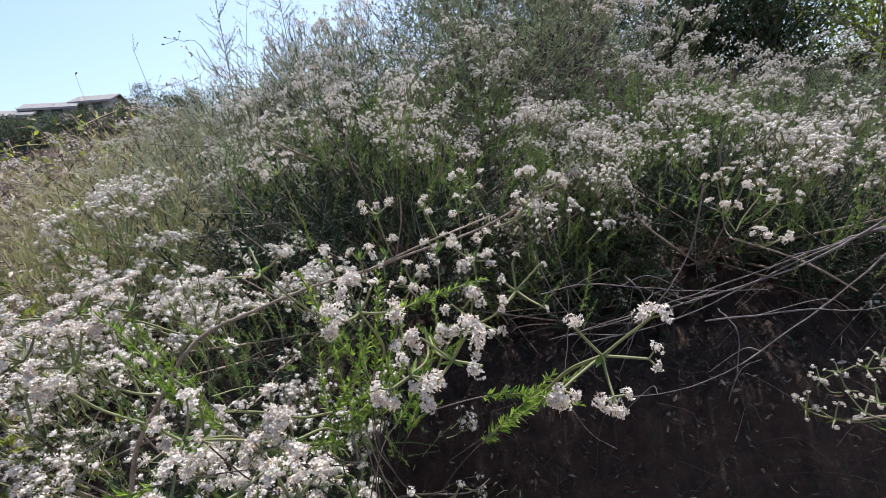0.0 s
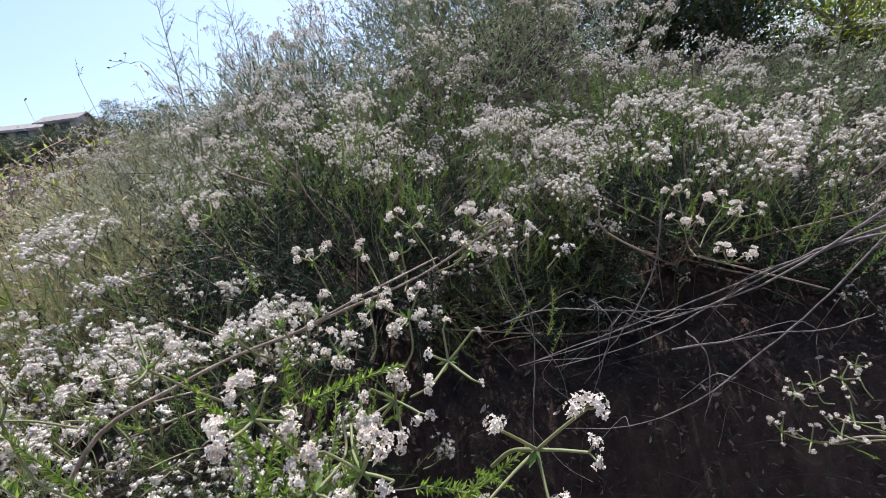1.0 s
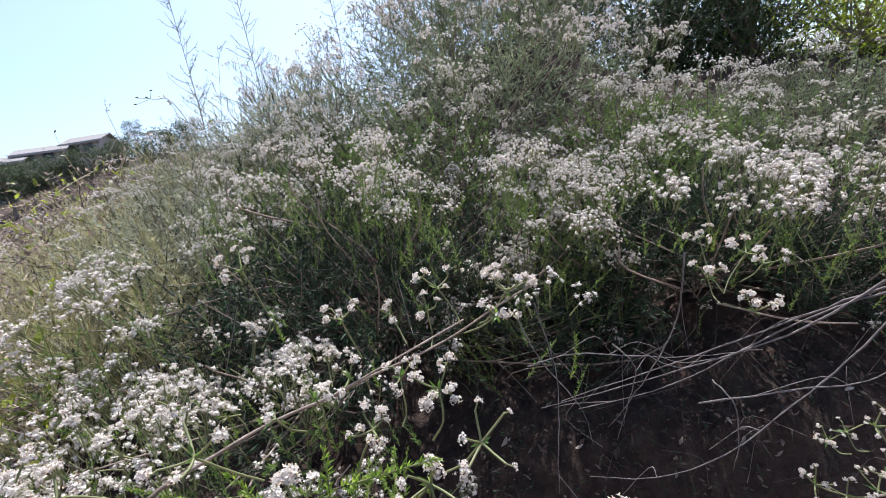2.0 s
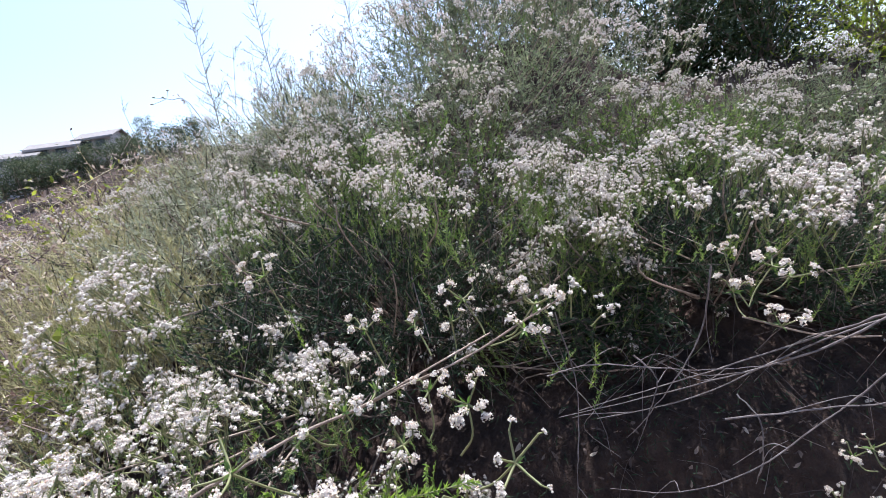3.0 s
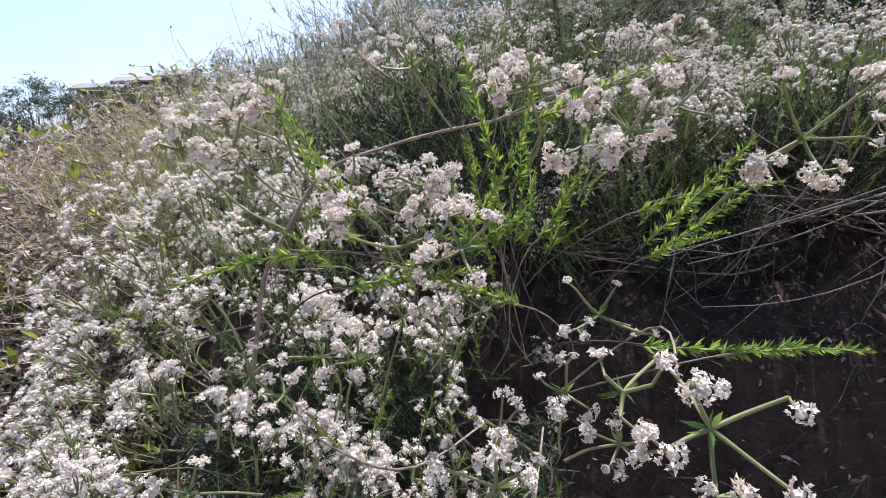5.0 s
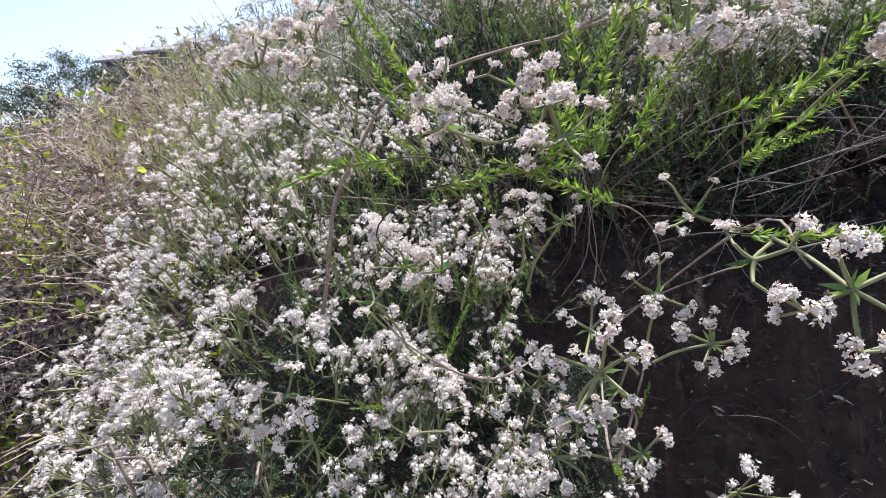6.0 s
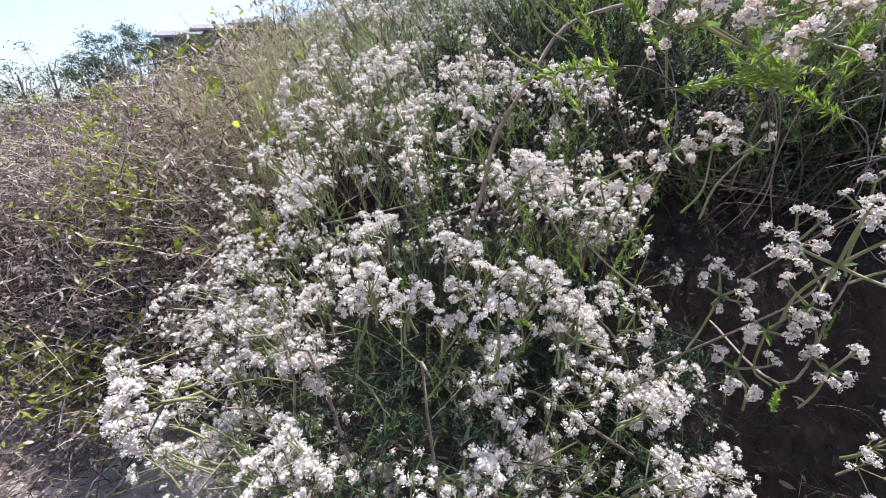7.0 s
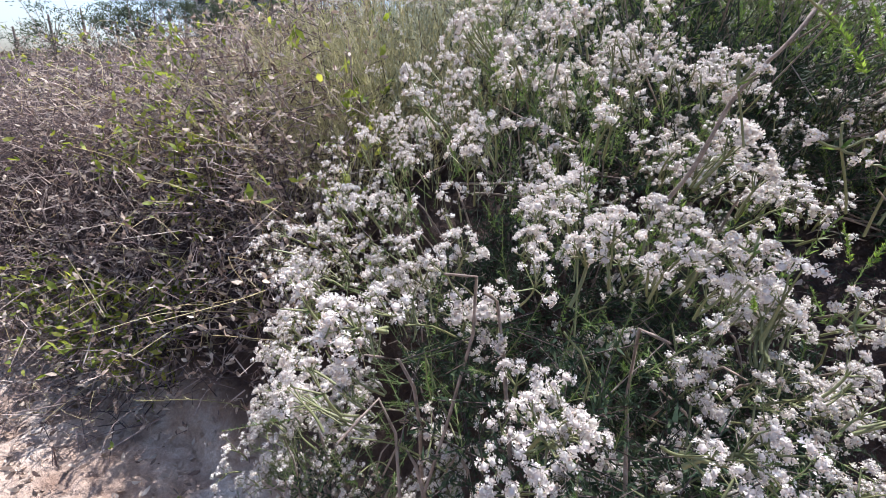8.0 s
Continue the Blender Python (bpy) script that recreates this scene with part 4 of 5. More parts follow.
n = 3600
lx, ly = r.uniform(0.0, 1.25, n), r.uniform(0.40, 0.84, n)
# withered leaves, in the leaf green darkened as shade
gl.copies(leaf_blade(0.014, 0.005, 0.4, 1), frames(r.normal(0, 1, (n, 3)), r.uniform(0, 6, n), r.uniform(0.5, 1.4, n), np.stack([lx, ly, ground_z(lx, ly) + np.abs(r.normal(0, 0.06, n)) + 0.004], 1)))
part("withered_foliage", gl, [SHADED_OLD_LEAF], tangle, kind="stuff")

# ---- feathery sage and tall weeds on the skyline ----
def sage_plume(seed, length=0.32):
    r = np.random.default_rng(seed)
    g = Geo()
    bend = r.uniform(-0.12, 0.12, 2)
    t = np.linspace(0, 1, 4)
    way = lambda u: np.stack([bend[0] * u**2 + 0 * u, bend[1] * u**2, length * u], -1)
    tube(g, way(t), 0.0012, 0.0005, 3, 0, r=r)
    n = 48
    u = r.uniform(0.1, 1, n)
    a = r.uniform(0, 6.28, n)
    g.copies(leaf_blade(0.028, 0.0026, 0.2, 0), frames(np.stack([np.cos(a), np.sin(a), r.uniform(0.8, 2.2, n)], 1), r.uniform(0, 6, n), r.uniform(0.5, 1.2, n) * (1.15 - 0.6 * u), way(u)))
    return g


PLUMES = [sage_plume(600 + k) for k in range(5)]


def sagebrush(x, y, spread, count, height, seed):
    r = np.random.default_rng(seed)
    count = int(count * 0.85)
    root = thing("sagebrush", "feathery olive-grey sagebrush with thread-like leaves", "shrub", group="sagebrush on the bank")
    px, py = x + r.normal(0, spread, count), y + r.normal(0, spread, count)
    pz = ground_z(px, py)
    ax = np.stack([(px - x) * 0.7 + r.normal(0, 0.22, count), (py - y) * 0.7 + r.normal(0, 0.22, count), np.ones(count)], 1)
    pick = r.integers(0, len(PLUMES), count)
    g = Geo()
    lift = r.uniform(0, 0.6, count) * height
    for k, pl in enumerate(PLUMES):
        s = pick == k
        if s.any():
            g.copies(pl, frames(ax[s], r.uniform(0, 6, s.sum()), r.uniform(0.6, 1.2, s.sum()) * height / 0.4, np.stack([px[s], py[s], pz[s] + lift[s]], 1)))
    part("plume_mass", g, [DRY_SAGE if x < -0.7 else SAGE], root, kind="stuff")
    for k in range(14):
        q = r.integers(count)
        top = np.array([px[q], py[q], pz[q] + lift[q] + 0.1])
        b = np.array([x, y, ground_at(x, y)])
        part("stem", tube(Geo(), curve([b, (b + top) / 2 + r.normal(0, 0.04, 3), top], 8), 0.003, 0.001, 4, 0, 0.1, r), [DRY_TWIG], root)


sagebrush(-1.05, 1.02, 0.14, 260, 0.36, 700)
sagebrush(-0.82, 0.98, 0.12, 240, 0.38, 701)
sagebrush(-0.62, 1.32, 0.16, 190, 0.26, 702)
sagebrush(-1.12, 1.45, 0.2, 290, 0.36, 703)
sagebrush(-0.75, 1.70, 0.2, 210, 0.22, 704)
sagebrush(-1.45, 1.75, 0.22, 260, 0.34, 705)
sagebrush(-0.95, 0.78, 0.08, 120, 0.26, 707)
sagebrush(-0.95, 2.1, 0.25, 200, 0.22, 708)
sagebrush(-0.30, 2.3, 0.25, 180, 0.22, 709)
sagebrush(-0.55, 0.98, 0.10, 60, 0.26, 710)
sagebrush(0.75, 2.55, 0.25, 120, 0.3, 711)
sagebrush(-1.25, 2.05, 0.22, 170, 0.26, 712)
sagebrush(-1.75, 2.4, 0.28, 170, 0.30, 713)
sagebrush(-1.1, 2.7, 0.3, 170, 0.28, 714)
sagebrush(-1.75, 3.2, 0.4, 160, 0.35, 715)
sagebrush(-0.5, 2.9, 0.3, 140, 0.25, 716)
sagebrush(-1.35, 1.15, 0.14, 170, 0.30, 717)
sagebrush(-1.55, 1.42, 0.18, 180, 0.32, 718)
sagebrush(-1.12, 0.86, 0.08, 110, 0.24, 719)


def weed(label, base, top, seed, twigs=26, thick=0.0020):
    r = np.random.default_rng(seed)
    base, top = np.array(base), np.array(top)
    down = (base - top) / np.linalg.norm(base - top)
    while base[2] > ground_at(base[0], base[1]) - 0.02:
        base = base + down * 0.02
    root = thing("tall_weed", label, "weed", group="weeds on the skyline")
    g = Geo()
    ln = np.linalg.norm(top - base)
    line = curve([base, (base + top) / 2 + r.normal(0, ln * 0.03, 3), top], 16)
    tube(g, line, thick, thick * 0.35, 5, 0, 0.1, r)
    part("stem", g, [WEED], root)
    leaves = Geo()
    g = Geo()
    for k in range(twigs):
        u = 1 - r.uniform(0.02, 0.85) * min(1.0, 0.55 / ln)
        q = np.array([np.interp(u * (len(line) - 1), np.arange(len(line)), line[:, c]) for c in range(3)])
        a = r.uniform(0, 6.28)
        d = np.array([math.cos(a), math.sin(a), r.uniform(0.5, 1.2)])
        tl = 0.10 * (1.2 - u)  * r.uniform(0.6, 1.2) + 0.01
        tw = curve([q, q + d * tl * 0.6 - [0, 0, tl * 0.1], q + d * tl], 5)
        part("twig", tube(Geo(), tw, thick * 0.4, thick * 0.2, 3, 0, r=r), [WEED], root)
        n = 15
        leaves.copies(leaf_blade(0.012, 0.0032, 0.3, 1), frames(r.normal(0, 1, (n, 3)) + d, r.uniform(0, 6, n), r.uniform(0.5, 1.1, n), tw[r.integers(1, len(tw), n)]))
    part("foliage", leaves, [WEED], root, kind="stuff")


weed("tall thin weed with short side twigs against the sky", (-0.675, 1.387, 1.133), (-0.680, 1.447, 1.504), 1, 52)
weed("tall thin weed with wispy twigs against the sky", (-0.502, 1.508, 1.218), (-0.521, 1.559, 1.536), 2, 52)
weed("slender weed on the crest of the bank", (-0.301, 1.789, 1.342), (-0.275, 1.839, 1.642), 3, 40)
weed("small branching weed on the skyline", (-0.948, 1.424, 1.107), (-0.973, 1.437, 1.192), 4, 20, 0.0016)
weed("thin bare weed stalk on the skyline", (-0.636, 1.556, 1.232), (-0.631, 1.575, 1.343), 5, 8, 0.0014)
weed("thin bare weed stalk on the skyline", (-0.584, 1.560, 1.242), (-0.574, 1.573, 1.321), 6, 8, 0.0014)
g = Geo()
tip = np.array((-0.794, 1.390, 1.180))
foot = np.array((-0.702, 1.381, 1.103))
root_end = np.array([foot[0] + 0.15, foot[1] - 0.02, ground_at(foot[0] + 0.15, foot[1] - 0.02) - 0.02])
tube(g, curve([root_end, foot, tip], 12), 0.0012, 0.0008, 4)
nod = thing("nodding_flower_stalk", "dry buckwheat stalk with small dark seed knots against the sky", "weed")
part("stem", g, [WEED], nod)
for q in ((-0.833, 1.390, 1.190), (-0.843, 1.387, 1.171), (-0.787, 1.394, 1.202), (-0.805, 1.391, 1.185)):
    g = Geo()
    tube(g, curve([tip, q], 4), 0.0007, 0.0006, 3)
    part("ray", g, [WEED], nod)
    ob = part("seed_knot", HEADS_FAR[0].mesh("seed_knot", [WEED, WEED, WEED]), None, nod)
    ob.location = q
    ob.scale = (1.4, 1.4, 1.2)

# ---- dry brush on the open slope ----
def dry_brush(x, y, spread, twigs, leaves, height, seed, green=0.5):
    r = np.random.default_rng(seed)
    root = thing("dry_brush", "tangled brown dry brush with scattered yellow-green leaves", "brush", group="dry brush on the slope")
    leaves, twigs = int(leaves * 3.0), int(twigs * 0.85)
    g, gs = Geo(), Geo()
    tips = []
    for k in range(twigs):
        a = np.array([x + r.normal(0, spread), y + r.normal(0, spread), 0])
        a[2] = ground_at(a[0], a[1]) + r.uniform(0, height * 0.75)
        ln = r.uniform(0.06, 0.20)
        d = unit(r.normal(0, 1, 3) * [1, 1, 0.6] + [0, -0.2, 0.5]) * ln
        if d[2] < 0:
            d[2] *= 0.3
        straw = r.random() < 0.07
        if straw:
            d *= 1.3
        pts = curve([a, a + d * 0.5 + r.normal(0, 0.025, 3), a + d + [0, 0, -0.03]], 6)
        if k >= 25 and not straw:
            pts = pts[[0, 2, 3, 5]]
        pts[:, 2] = np.maximum(pts[:, 2], ground_z(pts[:, 0], pts[:, 1]) + 0.005)
        tips.append(pts[1:])
        thick = r.uniform(0.0008, 0.0014) if straw else r.uniform(0.0009, 0.0024)
        if k < 25:
            one = tube(Geo(), pts, thick * 1.3, 0.0009, 4, 0, 0.1, r)
            part("stem", one, [STRAW if straw else DRY_TWIG], root, "pale straw stem" if straw else "")
        else:
            tube(gs if straw else g, pts, thick, 0.0008, 3, 0, r=r, cap=False)
    tips = np.concatenate(tips)
    part("twig_tangle", g, [DRY_TWIG], root, kind="stuff")
    part("straw_tangle", gs, [STRAW], root, "pale straw", kind="stuff")
    blade = leaf_blade(0.018, 0.0085, 0.4, 2)
    leaf_mesh = {m: blade.mesh("leaf", [m]) for m in (DRY_LEAF, BROAD_LEAF)}
    for nm, mat, n in (("dry_foliage", DRY_LEAF, int(leaves * (1 - green))), ("green_foliage", BROAD_LEAF, int(leaves * green))):
        q = tips[r.integers(0, len(tips), n)]
        if nm == "green_foliage":
            spot = np.array([noise.noise((a * 3, b * 3, c * 3 + 5)) for a, b, c in q])
            q = q[(spot > 0.14) & (r.random(n) < 0.8)]
            n = len(q)
        if n < 30:
            continue
        m = frames(r.normal(0, 1, (n, 3)) + [0, 0, 0.5], r.uniform(0, 6, n), r.uniform(0.3, 1.35, n) * (1.45 if mat is BROAD_LEAF else 1), q)
        for k in range(12):
            ob = part("leaf", leaf_mesh[mat], None, root)
            ob.matrix_local = Matrix(m[k].tolist())
        part(nm, Geo().copies(blade, m[12:]), [mat], root, kind="stuff")


dry_brush(-0.98, 0.72, 0.09, 480, 1100, 0.42, 800)
dry_brush(-1.22, 0.82, 0.11, 560, 1300, 0.48, 801)
dry_brush(-1.52, 0.90, 0.12, 560, 1300, 0.46, 802)
dry_brush(-1.28, 1.12, 0.18, 560, 1300, 0.62, 803)
dry_brush(-1.72, 1.25, 0.22, 560, 1300, 0.58, 804)
dry_brush(-2.2, 1.25, 0.22, 520, 1200, 0.42, 805)
dry_brush(-2.5, 1.75, 0.32, 520, 600, 0.42, 806)
dry_brush(-1.88, 0.92, 0.13, 480, 1100, 0.42, 807)
dry_brush(-3.4, 2.2, 0.5, 460, 600, 0.40, 808)
dry_brush(-1.8, 1.9, 0.30, 480, 1000, 0.66, 809)
dry_brush(-3.1, 1.4, 0.38, 440, 500, 0.40, 810)
dry_brush(-2.5, 1.0, 0.18, 420, 500, 0.38, 811)
dry_brush(-2.9, 3.0, 0.6, 420, 600, 0.5, 812)
dry_brush(-1.5, 0.66, 0.10, 460, 800, 0.30, 813)
dry_brush(-1.82, 0.70, 0.10, 460, 800, 0.30, 814)
dry_brush(-2.15, 0.74, 0.12, 440, 700, 0.32, 815)
dry_brush(-2.3, 2.4, 0.35, 420, 600, 0.5, 816)
dry_brush(-2.6, 3.7, 0.5, 420, 600, 0.6, 817)
dry_brush(-3.6, 3.2, 0.5, 420, 600, 0.5, 818)
dry_brush(-2.55, 0.74, 0.14, 420, 600, 0.32, 819)
dry_brush(-2.95, 0.98, 0.2, 420, 600, 0.36, 820)
dry_brush(-3.7, 1.6, 0.35, 420, 600, 0.4, 821)

# grass tuft with long dry stalks
tuft = thing("grass_tuft", "yellow-green grass tuft with long dry seed stalks", "grass")
tc = np.array((-1.162, 0.689, -0.023))
r = np.random.default_rng(55)
n = 26
blade_mesh = leaf_blade(0.11, 0.009, 0.5, 4).mesh("blade", [BROAD_LEAF])
for m in frames(r.normal(0, 0.5, (n, 3)) + [-0.8, -0.5, 0.5], r.uniform(0, 6, n), r.uniform(0.35, 0.85, n), tc + r.normal(0, 0.02, (n, 3)) + [0.03, 0.03, -0.02]):
    part("blade", blade_mesh, None, tuft).matrix_local = Matrix(m.tolist())
for k, e in enumerate([(-1.264, 0.376, 0.031), (-1.239, 0.465, 0.038), (-1.197, 0.406, -0.021), (-1.230, 0.533, 0.026), (-1.227, 0.582, 0.056)]):
    g = Geo()
    e = np.array(e)
    line = curve([tc + [0.04, 0.05, -0.03], (tc + e) / 2 + [0, 0, 0.02], e], 12)
    tube(g, line, 0.0013, 0.0008, 4, 0, r=r)
    part("stalk", g, [STRAW], tuft)
    ob = part("seed_head", HEADS_FAR[k % 3].mesh("seed_head", [DRY_LEAF, DRY_LEAF, STRAW]), None, tuft)
    ob.location, ob.scale = e, (1.1, 1.1, 1.1)

# ---- litter on the soil ----
r = np.random.default_rng(66)
n = 1300
lx, ly = r.uniform(-2.2, 1.3, n), np.clip(np.abs(r.normal(0, 0.22, n)) + 0.28, 0, 0.85)
g = Geo().copies(leaf_blade(0.021, 0.009, 0.6, 3), frames(np.stack([r.normal(0, 1, n), r.normal(0, 1, n), r.uniform(-0.1, 0.35, n)], 1), r.uniform(0, 6, n), r.uniform(0.3, 1.3, n), np.stack([lx, ly, ground_z(lx, ly) + 0.012], 1)))
# hollow litter, its shade put into the leaf colour
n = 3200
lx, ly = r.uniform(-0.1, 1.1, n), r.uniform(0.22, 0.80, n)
shaded_mould = Geo().copies(leaf_blade(0.013, 0.006, 0.6, 2), frames(np.stack([r.normal(0, 1, n), r.normal(0, 1, n), r.uniform(-0.1, 0.5, n)], 1), r.uniform(0, 6, n), r.uniform(0.3, 1.3, n), np.stack([lx, ly, ground_z(lx, ly) + 0.014], 1)))
tagged(part("mould_leaves", shaded_mould, [SHADED_LITTER_LEAF]), "dead leaves on the floor of the hollow, darkened as shade", "leaf litter", kind="stuff")
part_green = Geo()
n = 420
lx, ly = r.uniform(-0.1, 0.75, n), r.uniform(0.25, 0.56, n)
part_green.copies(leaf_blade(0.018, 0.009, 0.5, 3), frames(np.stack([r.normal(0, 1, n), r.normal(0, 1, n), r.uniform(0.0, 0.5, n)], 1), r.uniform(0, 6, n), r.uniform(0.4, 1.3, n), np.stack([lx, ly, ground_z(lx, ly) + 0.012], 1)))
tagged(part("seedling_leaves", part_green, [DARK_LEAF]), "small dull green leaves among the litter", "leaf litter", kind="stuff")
tagged(part("leaf_litter", g, [DRY_LEAF]), "curled dead leaves scattered on the soil", "leaf litter", kind="stuff")
g = Geo()
n = 7500
lx, ly = r.uniform(-2.6, 0.4, n), r.uniform(-0.5, 0.75, n)
ico = [(0, 0, 1), (0.9, 0, 0.1), (-0.3, 0.8, 0), (-0.5, -0.75, 0.15), (0.2, 0.1, -0.9)]
clod = Geo().add(ico, [(0, 1, 2), (0, 2, 3), (0, 3, 1), (4, 2, 1), (4, 3, 2), (4, 1, 3)], 0)
g.copies(clod, frames(r.normal(0, 1, (n, 3)), r.uniform(0, 6, n), r.uniform(0.002, 0.009, n) * r.uniform(0.4, 1.4, n), np.stack([lx, ly, ground_z(lx, ly) + 0.004], 1)))
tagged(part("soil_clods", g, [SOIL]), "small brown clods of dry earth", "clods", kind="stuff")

# ---- green bush and dark scrub past the crest ----
def leafy_bush(name, label, centre, radii, count, leaf, mat, seed, twigs=40, trunk=0.012):
    r = np.random.default_rng(seed)
    root = thing(name, label, "bush")
    c, rad = np.array(centre), np.array(radii)
    base = np.array([c[0], c[1], ground_at(c[0], c[1])])
    g = Geo()
    tips = []
    for _ in range(twigs):
        d = unit(r.normal(0, 1, 3) + [0, 0, 0.4])
        e = c + d * rad * r.uniform(0.6, 1.05)
        line = curve([base + r.normal(0, 0.03, 3), (base + e) / 2 + r.normal(0, 0.08, 3), e], 10)
        part("limb", tube(Geo(), line, trunk, trunk * 0.15, 5, 0, 0.15, r), [WOOD], root)
        tips.append(line[4:])
    tips = np.concatenate(tips)
    q = tips[r.integers(0, len(tips), count)] + r.normal(0, 0.13, (count, 3)) * rad / rad.max()
    lf = Geo().copies(leaf_blade(leaf, leaf * 0.62, 0.3, 1), frames(r.normal(0, 1, (count, 3)) + [0, 0, 0.4], r.uniform(0, 6, count), r.uniform(0.5, 1.2, count), q))
    part("foliage", lf, [mat], root, kind="stuff")


leafy_bush("green_bush", "sunlit yellow-green leafy bush behind the flowers", (2.02, 2.25, 1.10), (0.34, 0.40, 0.42), 7000, 0.026, BUSH_LEAF, 31, 50, 0.006)
leafy_bush("green_bush", "sunlit yellow-green leafy bush behind the flowers", (2.20, 1.97, 0.94), (0.50, 0.5, 0.50), 7500, 0.028, BUSH_LEAF, 32, 50, 0.006)
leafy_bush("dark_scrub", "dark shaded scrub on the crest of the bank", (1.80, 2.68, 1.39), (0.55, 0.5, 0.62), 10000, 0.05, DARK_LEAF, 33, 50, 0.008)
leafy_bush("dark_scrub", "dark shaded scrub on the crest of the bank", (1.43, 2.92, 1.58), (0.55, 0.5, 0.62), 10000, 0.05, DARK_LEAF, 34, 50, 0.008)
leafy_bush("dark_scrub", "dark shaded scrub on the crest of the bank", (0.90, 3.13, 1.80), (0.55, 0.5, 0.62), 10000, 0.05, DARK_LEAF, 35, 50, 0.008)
# this one wears the leaf colour paled for haze
leafy_bush("dark_scrub", "grey-green scrub on the crest of the bank, haze in its colour", (0.14, 2.96, 1.77), (0.50, 0.5, 0.50), 10000, 0.024, HAZE_TINTED_LEAF, 36, 50, 0.008)

# ---- houses and trees on the far hillside ----
def box(g, x0, x1, y0, y1, z0, z1, mat=0):
    v = [(x, y, z) for x in (x0, x1) for y in (y0, y1) for z in (z0, z1)]
    f = [(0, 1, 3), (0, 3, 2), (4, 6, 7), (4, 7, 5), (0, 4, 5), (0, 5, 1), (2, 3, 7), (2, 7, 6), (0, 2, 6), (0, 6, 4), (1, 5, 7), (1, 7, 3)]
    return g.add(v, f, mat)


def polar(az, dist):
    return math.sin(radians(az)) * dist, math.cos(radians(az)) * dist


def house(az, dist, length, depth, eaves, ridge, top_el, label, turn=0.0):
    x, y = polar(az, dist)
    z = 0.75 + dist * math.tan(radians(top_el)) - ridge
    root = thing("house", label, "house", (x, y, z), "houses on the hill")
    root.rotation_euler = (0, 0, radians(-az + turn))
    h, d = length / 2, depth / 2
    g = box(Geo(), -h, h, -d, d, -4.0, eaves)
    g.add([(-h, -d, eaves), (-h, d, eaves), (-h, 0, ridge - 0.1), (h, -d, eaves), (h, d, eaves), (h, 0, ridge - 0.1)], [(0, 2, 1), (3, 4, 5)], 0)
    part("wall", g, [STUCCO], root)
    o = 0.45
    g = Geo()
    for s in (-1, 1):
        v = []
        for xx in (-h - o, h + o):
            for yy, zz in ((s * (d + o), eaves - 0.15), (0, ridge)):
                v += [(xx, yy, zz), (xx, yy, zz + 0.12)]
        g.add(v, [(0, 2, 6), (0, 6, 4), (1, 5, 7), (1, 7, 3), (0, 4, 5), (0, 5, 1), (0, 1, 3), (0, 3, 2), (4, 6, 7), (4, 7, 5)], 0)
    part("roof", g, [ROOF_TILE], root)
    part("fascia", box(Geo(), -h - o, h + o, -d - o - 0.03, -d - o, eaves - 0.25, eaves - 0.03), [TRIM], root)
    for k in range(2):
        wx = -h + length * (0.25 + 0.42 * k)
        w = part("window", box(Geo(), wx - 0.5, wx + 0.5, -d - 0.05, -d + 0.02, 0.5, 1.25), [TRIM], root)
        part("pane", box(Geo(), wx - 0.44, wx + 0.44, -d - 0.07, -d - 0.055, 0.56, 1.19), [GLASS_DARK], w)


house(-44.6, 60, 3.6, 5.0, 1.2, 1.9, 8.1, "low grey-beige house with a grey roof on the hillside", -14)
house(-41.4, 61, 3.6, 5.0, 1.3, 2.0, 8.7, "low grey-beige house with a grey roof on the hillside", -10)
house(-37.6, 62, 3.0, 5.0, 1.5, 2.3, 9.3, "low grey-beige house with a gable roof on the hillside", -20)


def tree(az, dist, top_el, height, width, seed, label, mat=FAR_LEAF, clumps=14, leaves=110):
    r = np.random.default_rng(seed)
    x, y = polar(az, dist)
    zt = 0.75 + dist * math.tan(radians(top_el))
    zb = min(ground_at(x, y), zt - height * 0.6)
    root = thing("tree", label, "tree", (x, y, zb), "trees on the far hill")
    h = zt - zb
    g = Geo()
    tube(g, curve([(0, 0, -0.5), (0.1, 0, h * 0.3), (0, 0.05, h * 0.7)], 8), width * 0.05, width * 0.02, 6, 0, 0.1, r)
    lf = Geo()
    blade = leaf_blade(0.05 * width + 0.05, 0.03 * width + 0.03, 0.3, 1)
    for _ in range(clumps):
        c = np.array([r.normal(0, width * 0.25), r.normal(0, width * 0.25), h - height * r.uniform(0.08, 0.75)])
        tube(g, curve([(0, 0, h * 0.35), (c + [0, 0, h * 0.35]) / 2 * [1, 1, 0.9], c], 6), width * 0.015, width * 0.005, 4, 0, 0.1, r)
        q = c + r.normal(0, 1, (leaves, 3)) * width * np.array([0.12, 0.12, 0.08])
        lf.copies(blade, frames(r.normal(0, 1, (leaves, 3)), r.uniform(0, 6, leaves), r.uniform(0.6, 1.4, leaves), q))
    part("trunk", g, [WOOD], root)
    part("crown", lf, [mat], root, kind="stuff")


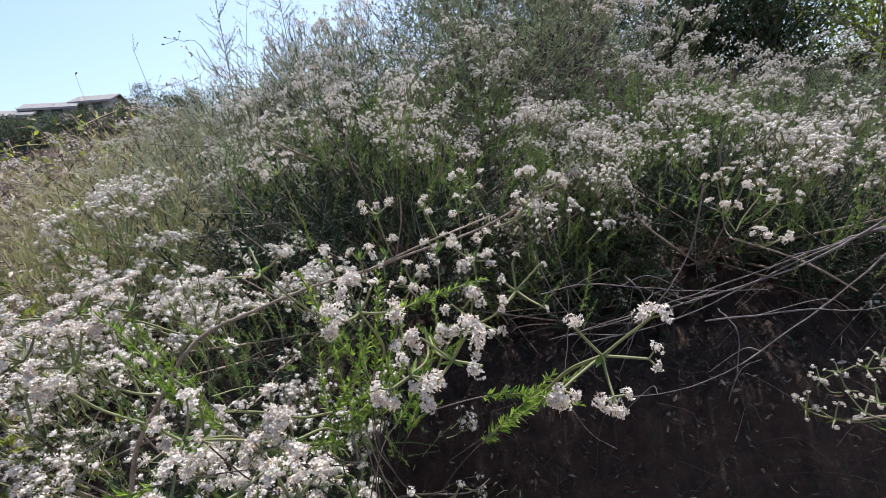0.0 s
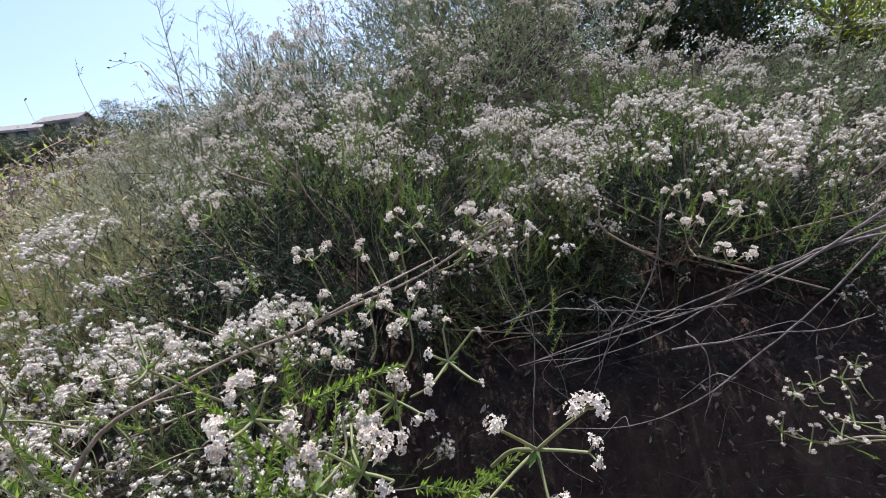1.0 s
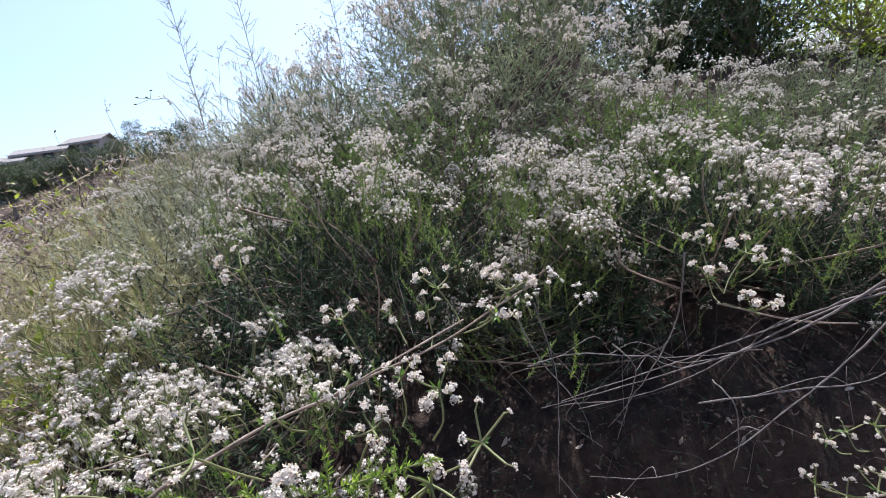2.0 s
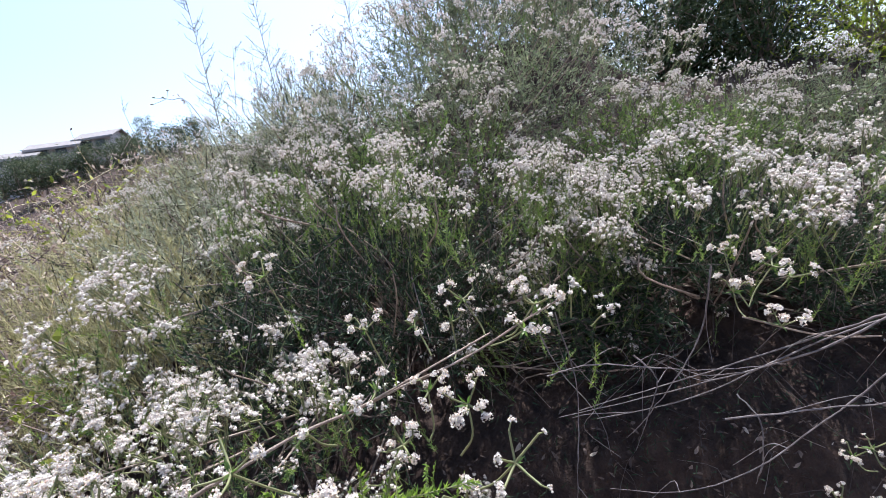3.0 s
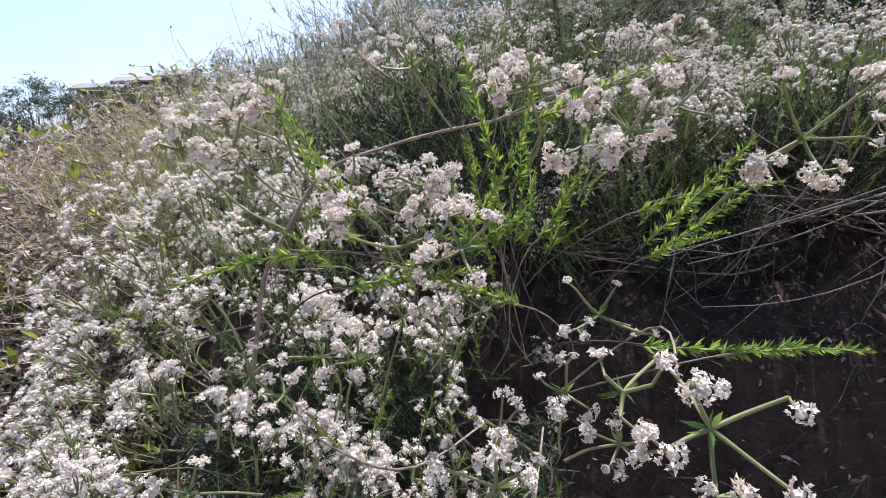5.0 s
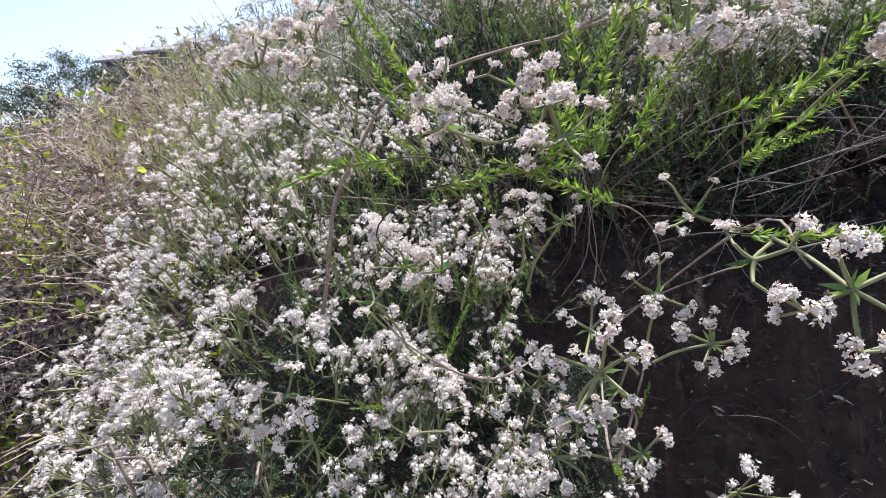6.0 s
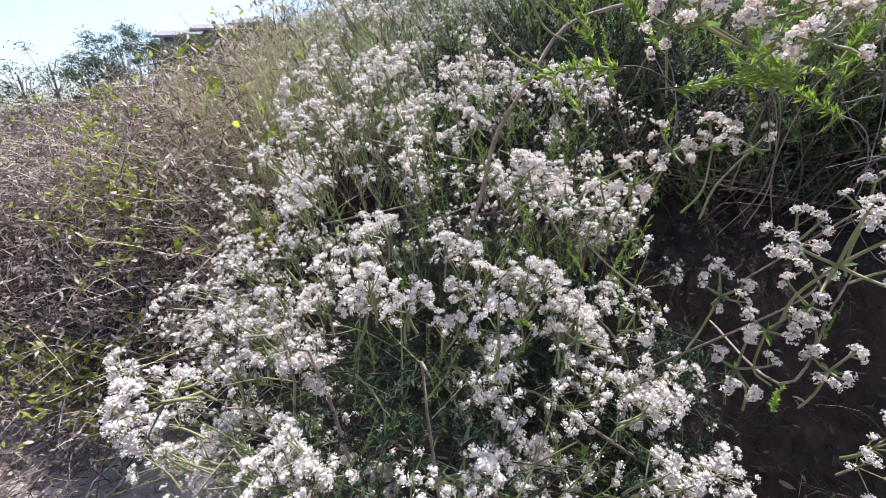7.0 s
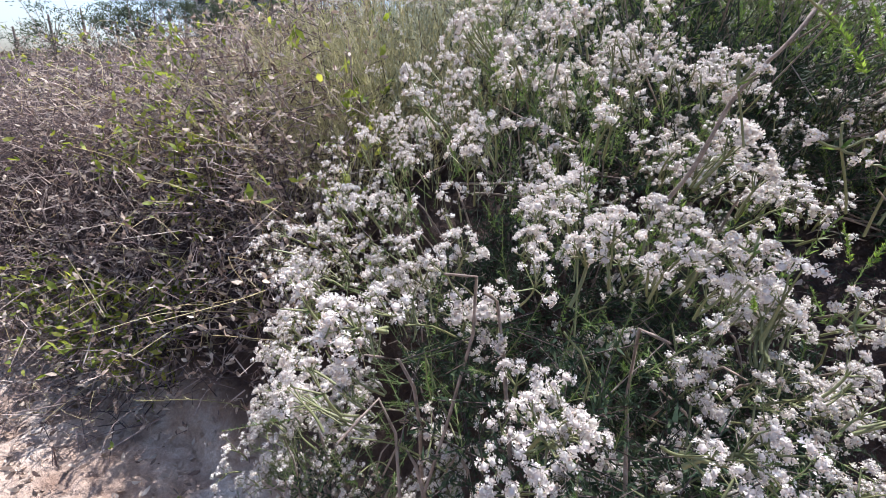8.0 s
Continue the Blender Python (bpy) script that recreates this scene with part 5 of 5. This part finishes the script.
tree(-33.9, 55, 10.6, 2.2, 1.8, 1, "bushy dark tree beside a house")
tree(-39.4, 52, 8.2, 1.5, 2.0, 2, "rounded shrub before a house")
tree(-35.6, 52, 8.9, 1.7, 2.2, 3, "rounded shrub before a house")
tree(-44.0, 50, 7.4, 1.6, 2.4, 12, "rounded shrub before a house")
for k, (az, el) in enumerate([(-46.4, 7.2), (-45.0, 7.5), (-43.4, 7.7), (-42.0, 7.9), (-40.6, 8.1), (-38.8, 8.2), (-37.0, 8.4), (-35.4, 8.7), (-33.4, 9.2), (-31.2, 9.6), (-29.0, 9.8)]):
    tree(az, 47, el, 3.2, 2.8, 40 + k, "low dark shrub below the houses", clumps=22, leaves=130)
tree(-48.2, 30, 8.5, 3.2, 1.5, 4, "round dark tree on the hillside", clumps=22)
tree(-49.6, 30, 8.3, 2.3, 0.9, 5, "small dark tree on the hillside", clumps=14)
tree(-50.9, 28, 9.2, 4.2, 1.5, 6, "dark spreading tree on the hillside", clumps=22)
tree(-52.3, 28, 8, 3.8, 1.9, 7, "dark spreading tree on the hillside", clumps=22)
tree(-54.2, 28, 6.3, 3.4, 1.7, 11, "dark spreading tree on the hillside", clumps=22)
tree(-56.6, 32, 7.3, 4.9, 2, 8, "airy tree with open branches", clumps=17, leaves=75)
tree(-59, 32, 6, 4.9, 2.2, 9, "airy tree with open branches", clumps=17, leaves=75)
tree(-61.5, 34, 4.2, 4.6, 2.4, 10, "airy tree with open branches", clumps=17, leaves=75)
tree(-64.5, 36, 2.6, 4.6, 2.6, 13, "airy tree with open branches", clumps=17, leaves=75)

# brown scrub across the far slope
r = np.random.default_rng(77)
n = 9000
az = np.radians(r.uniform(-72, -20, n))
dist = r.uniform(7, 56, n)
fx, fy = np.sin(az) * dist, np.cos(az) * dist
g = Geo().copies(leaf_blade(0.5, 0.28, 0.3, 1), frames(r.normal(0, 0.7, (n, 3)) + [0, 0, 0.6], r.uniform(0, 6, n), r.uniform(0.3, 1.3, n) * np.clip(dist / 35, 0.3, 1), np.stack([fx, fy, ground_z(fx, fy)], 1)))
tagged(part("hillside_scrub", g, [FAR_BRUSH]), "brown and olive scrub covering the far hillside", "scrub", kind="stuff")

# ---- from plan units to metres ----
for ob in list(scene.objects):
    if ob.parent is None and ob.type in {"MESH", "EMPTY"}:
        ob.matrix_basis = Matrix.Scale(PLAN, 4) @ ob.matrix_basis
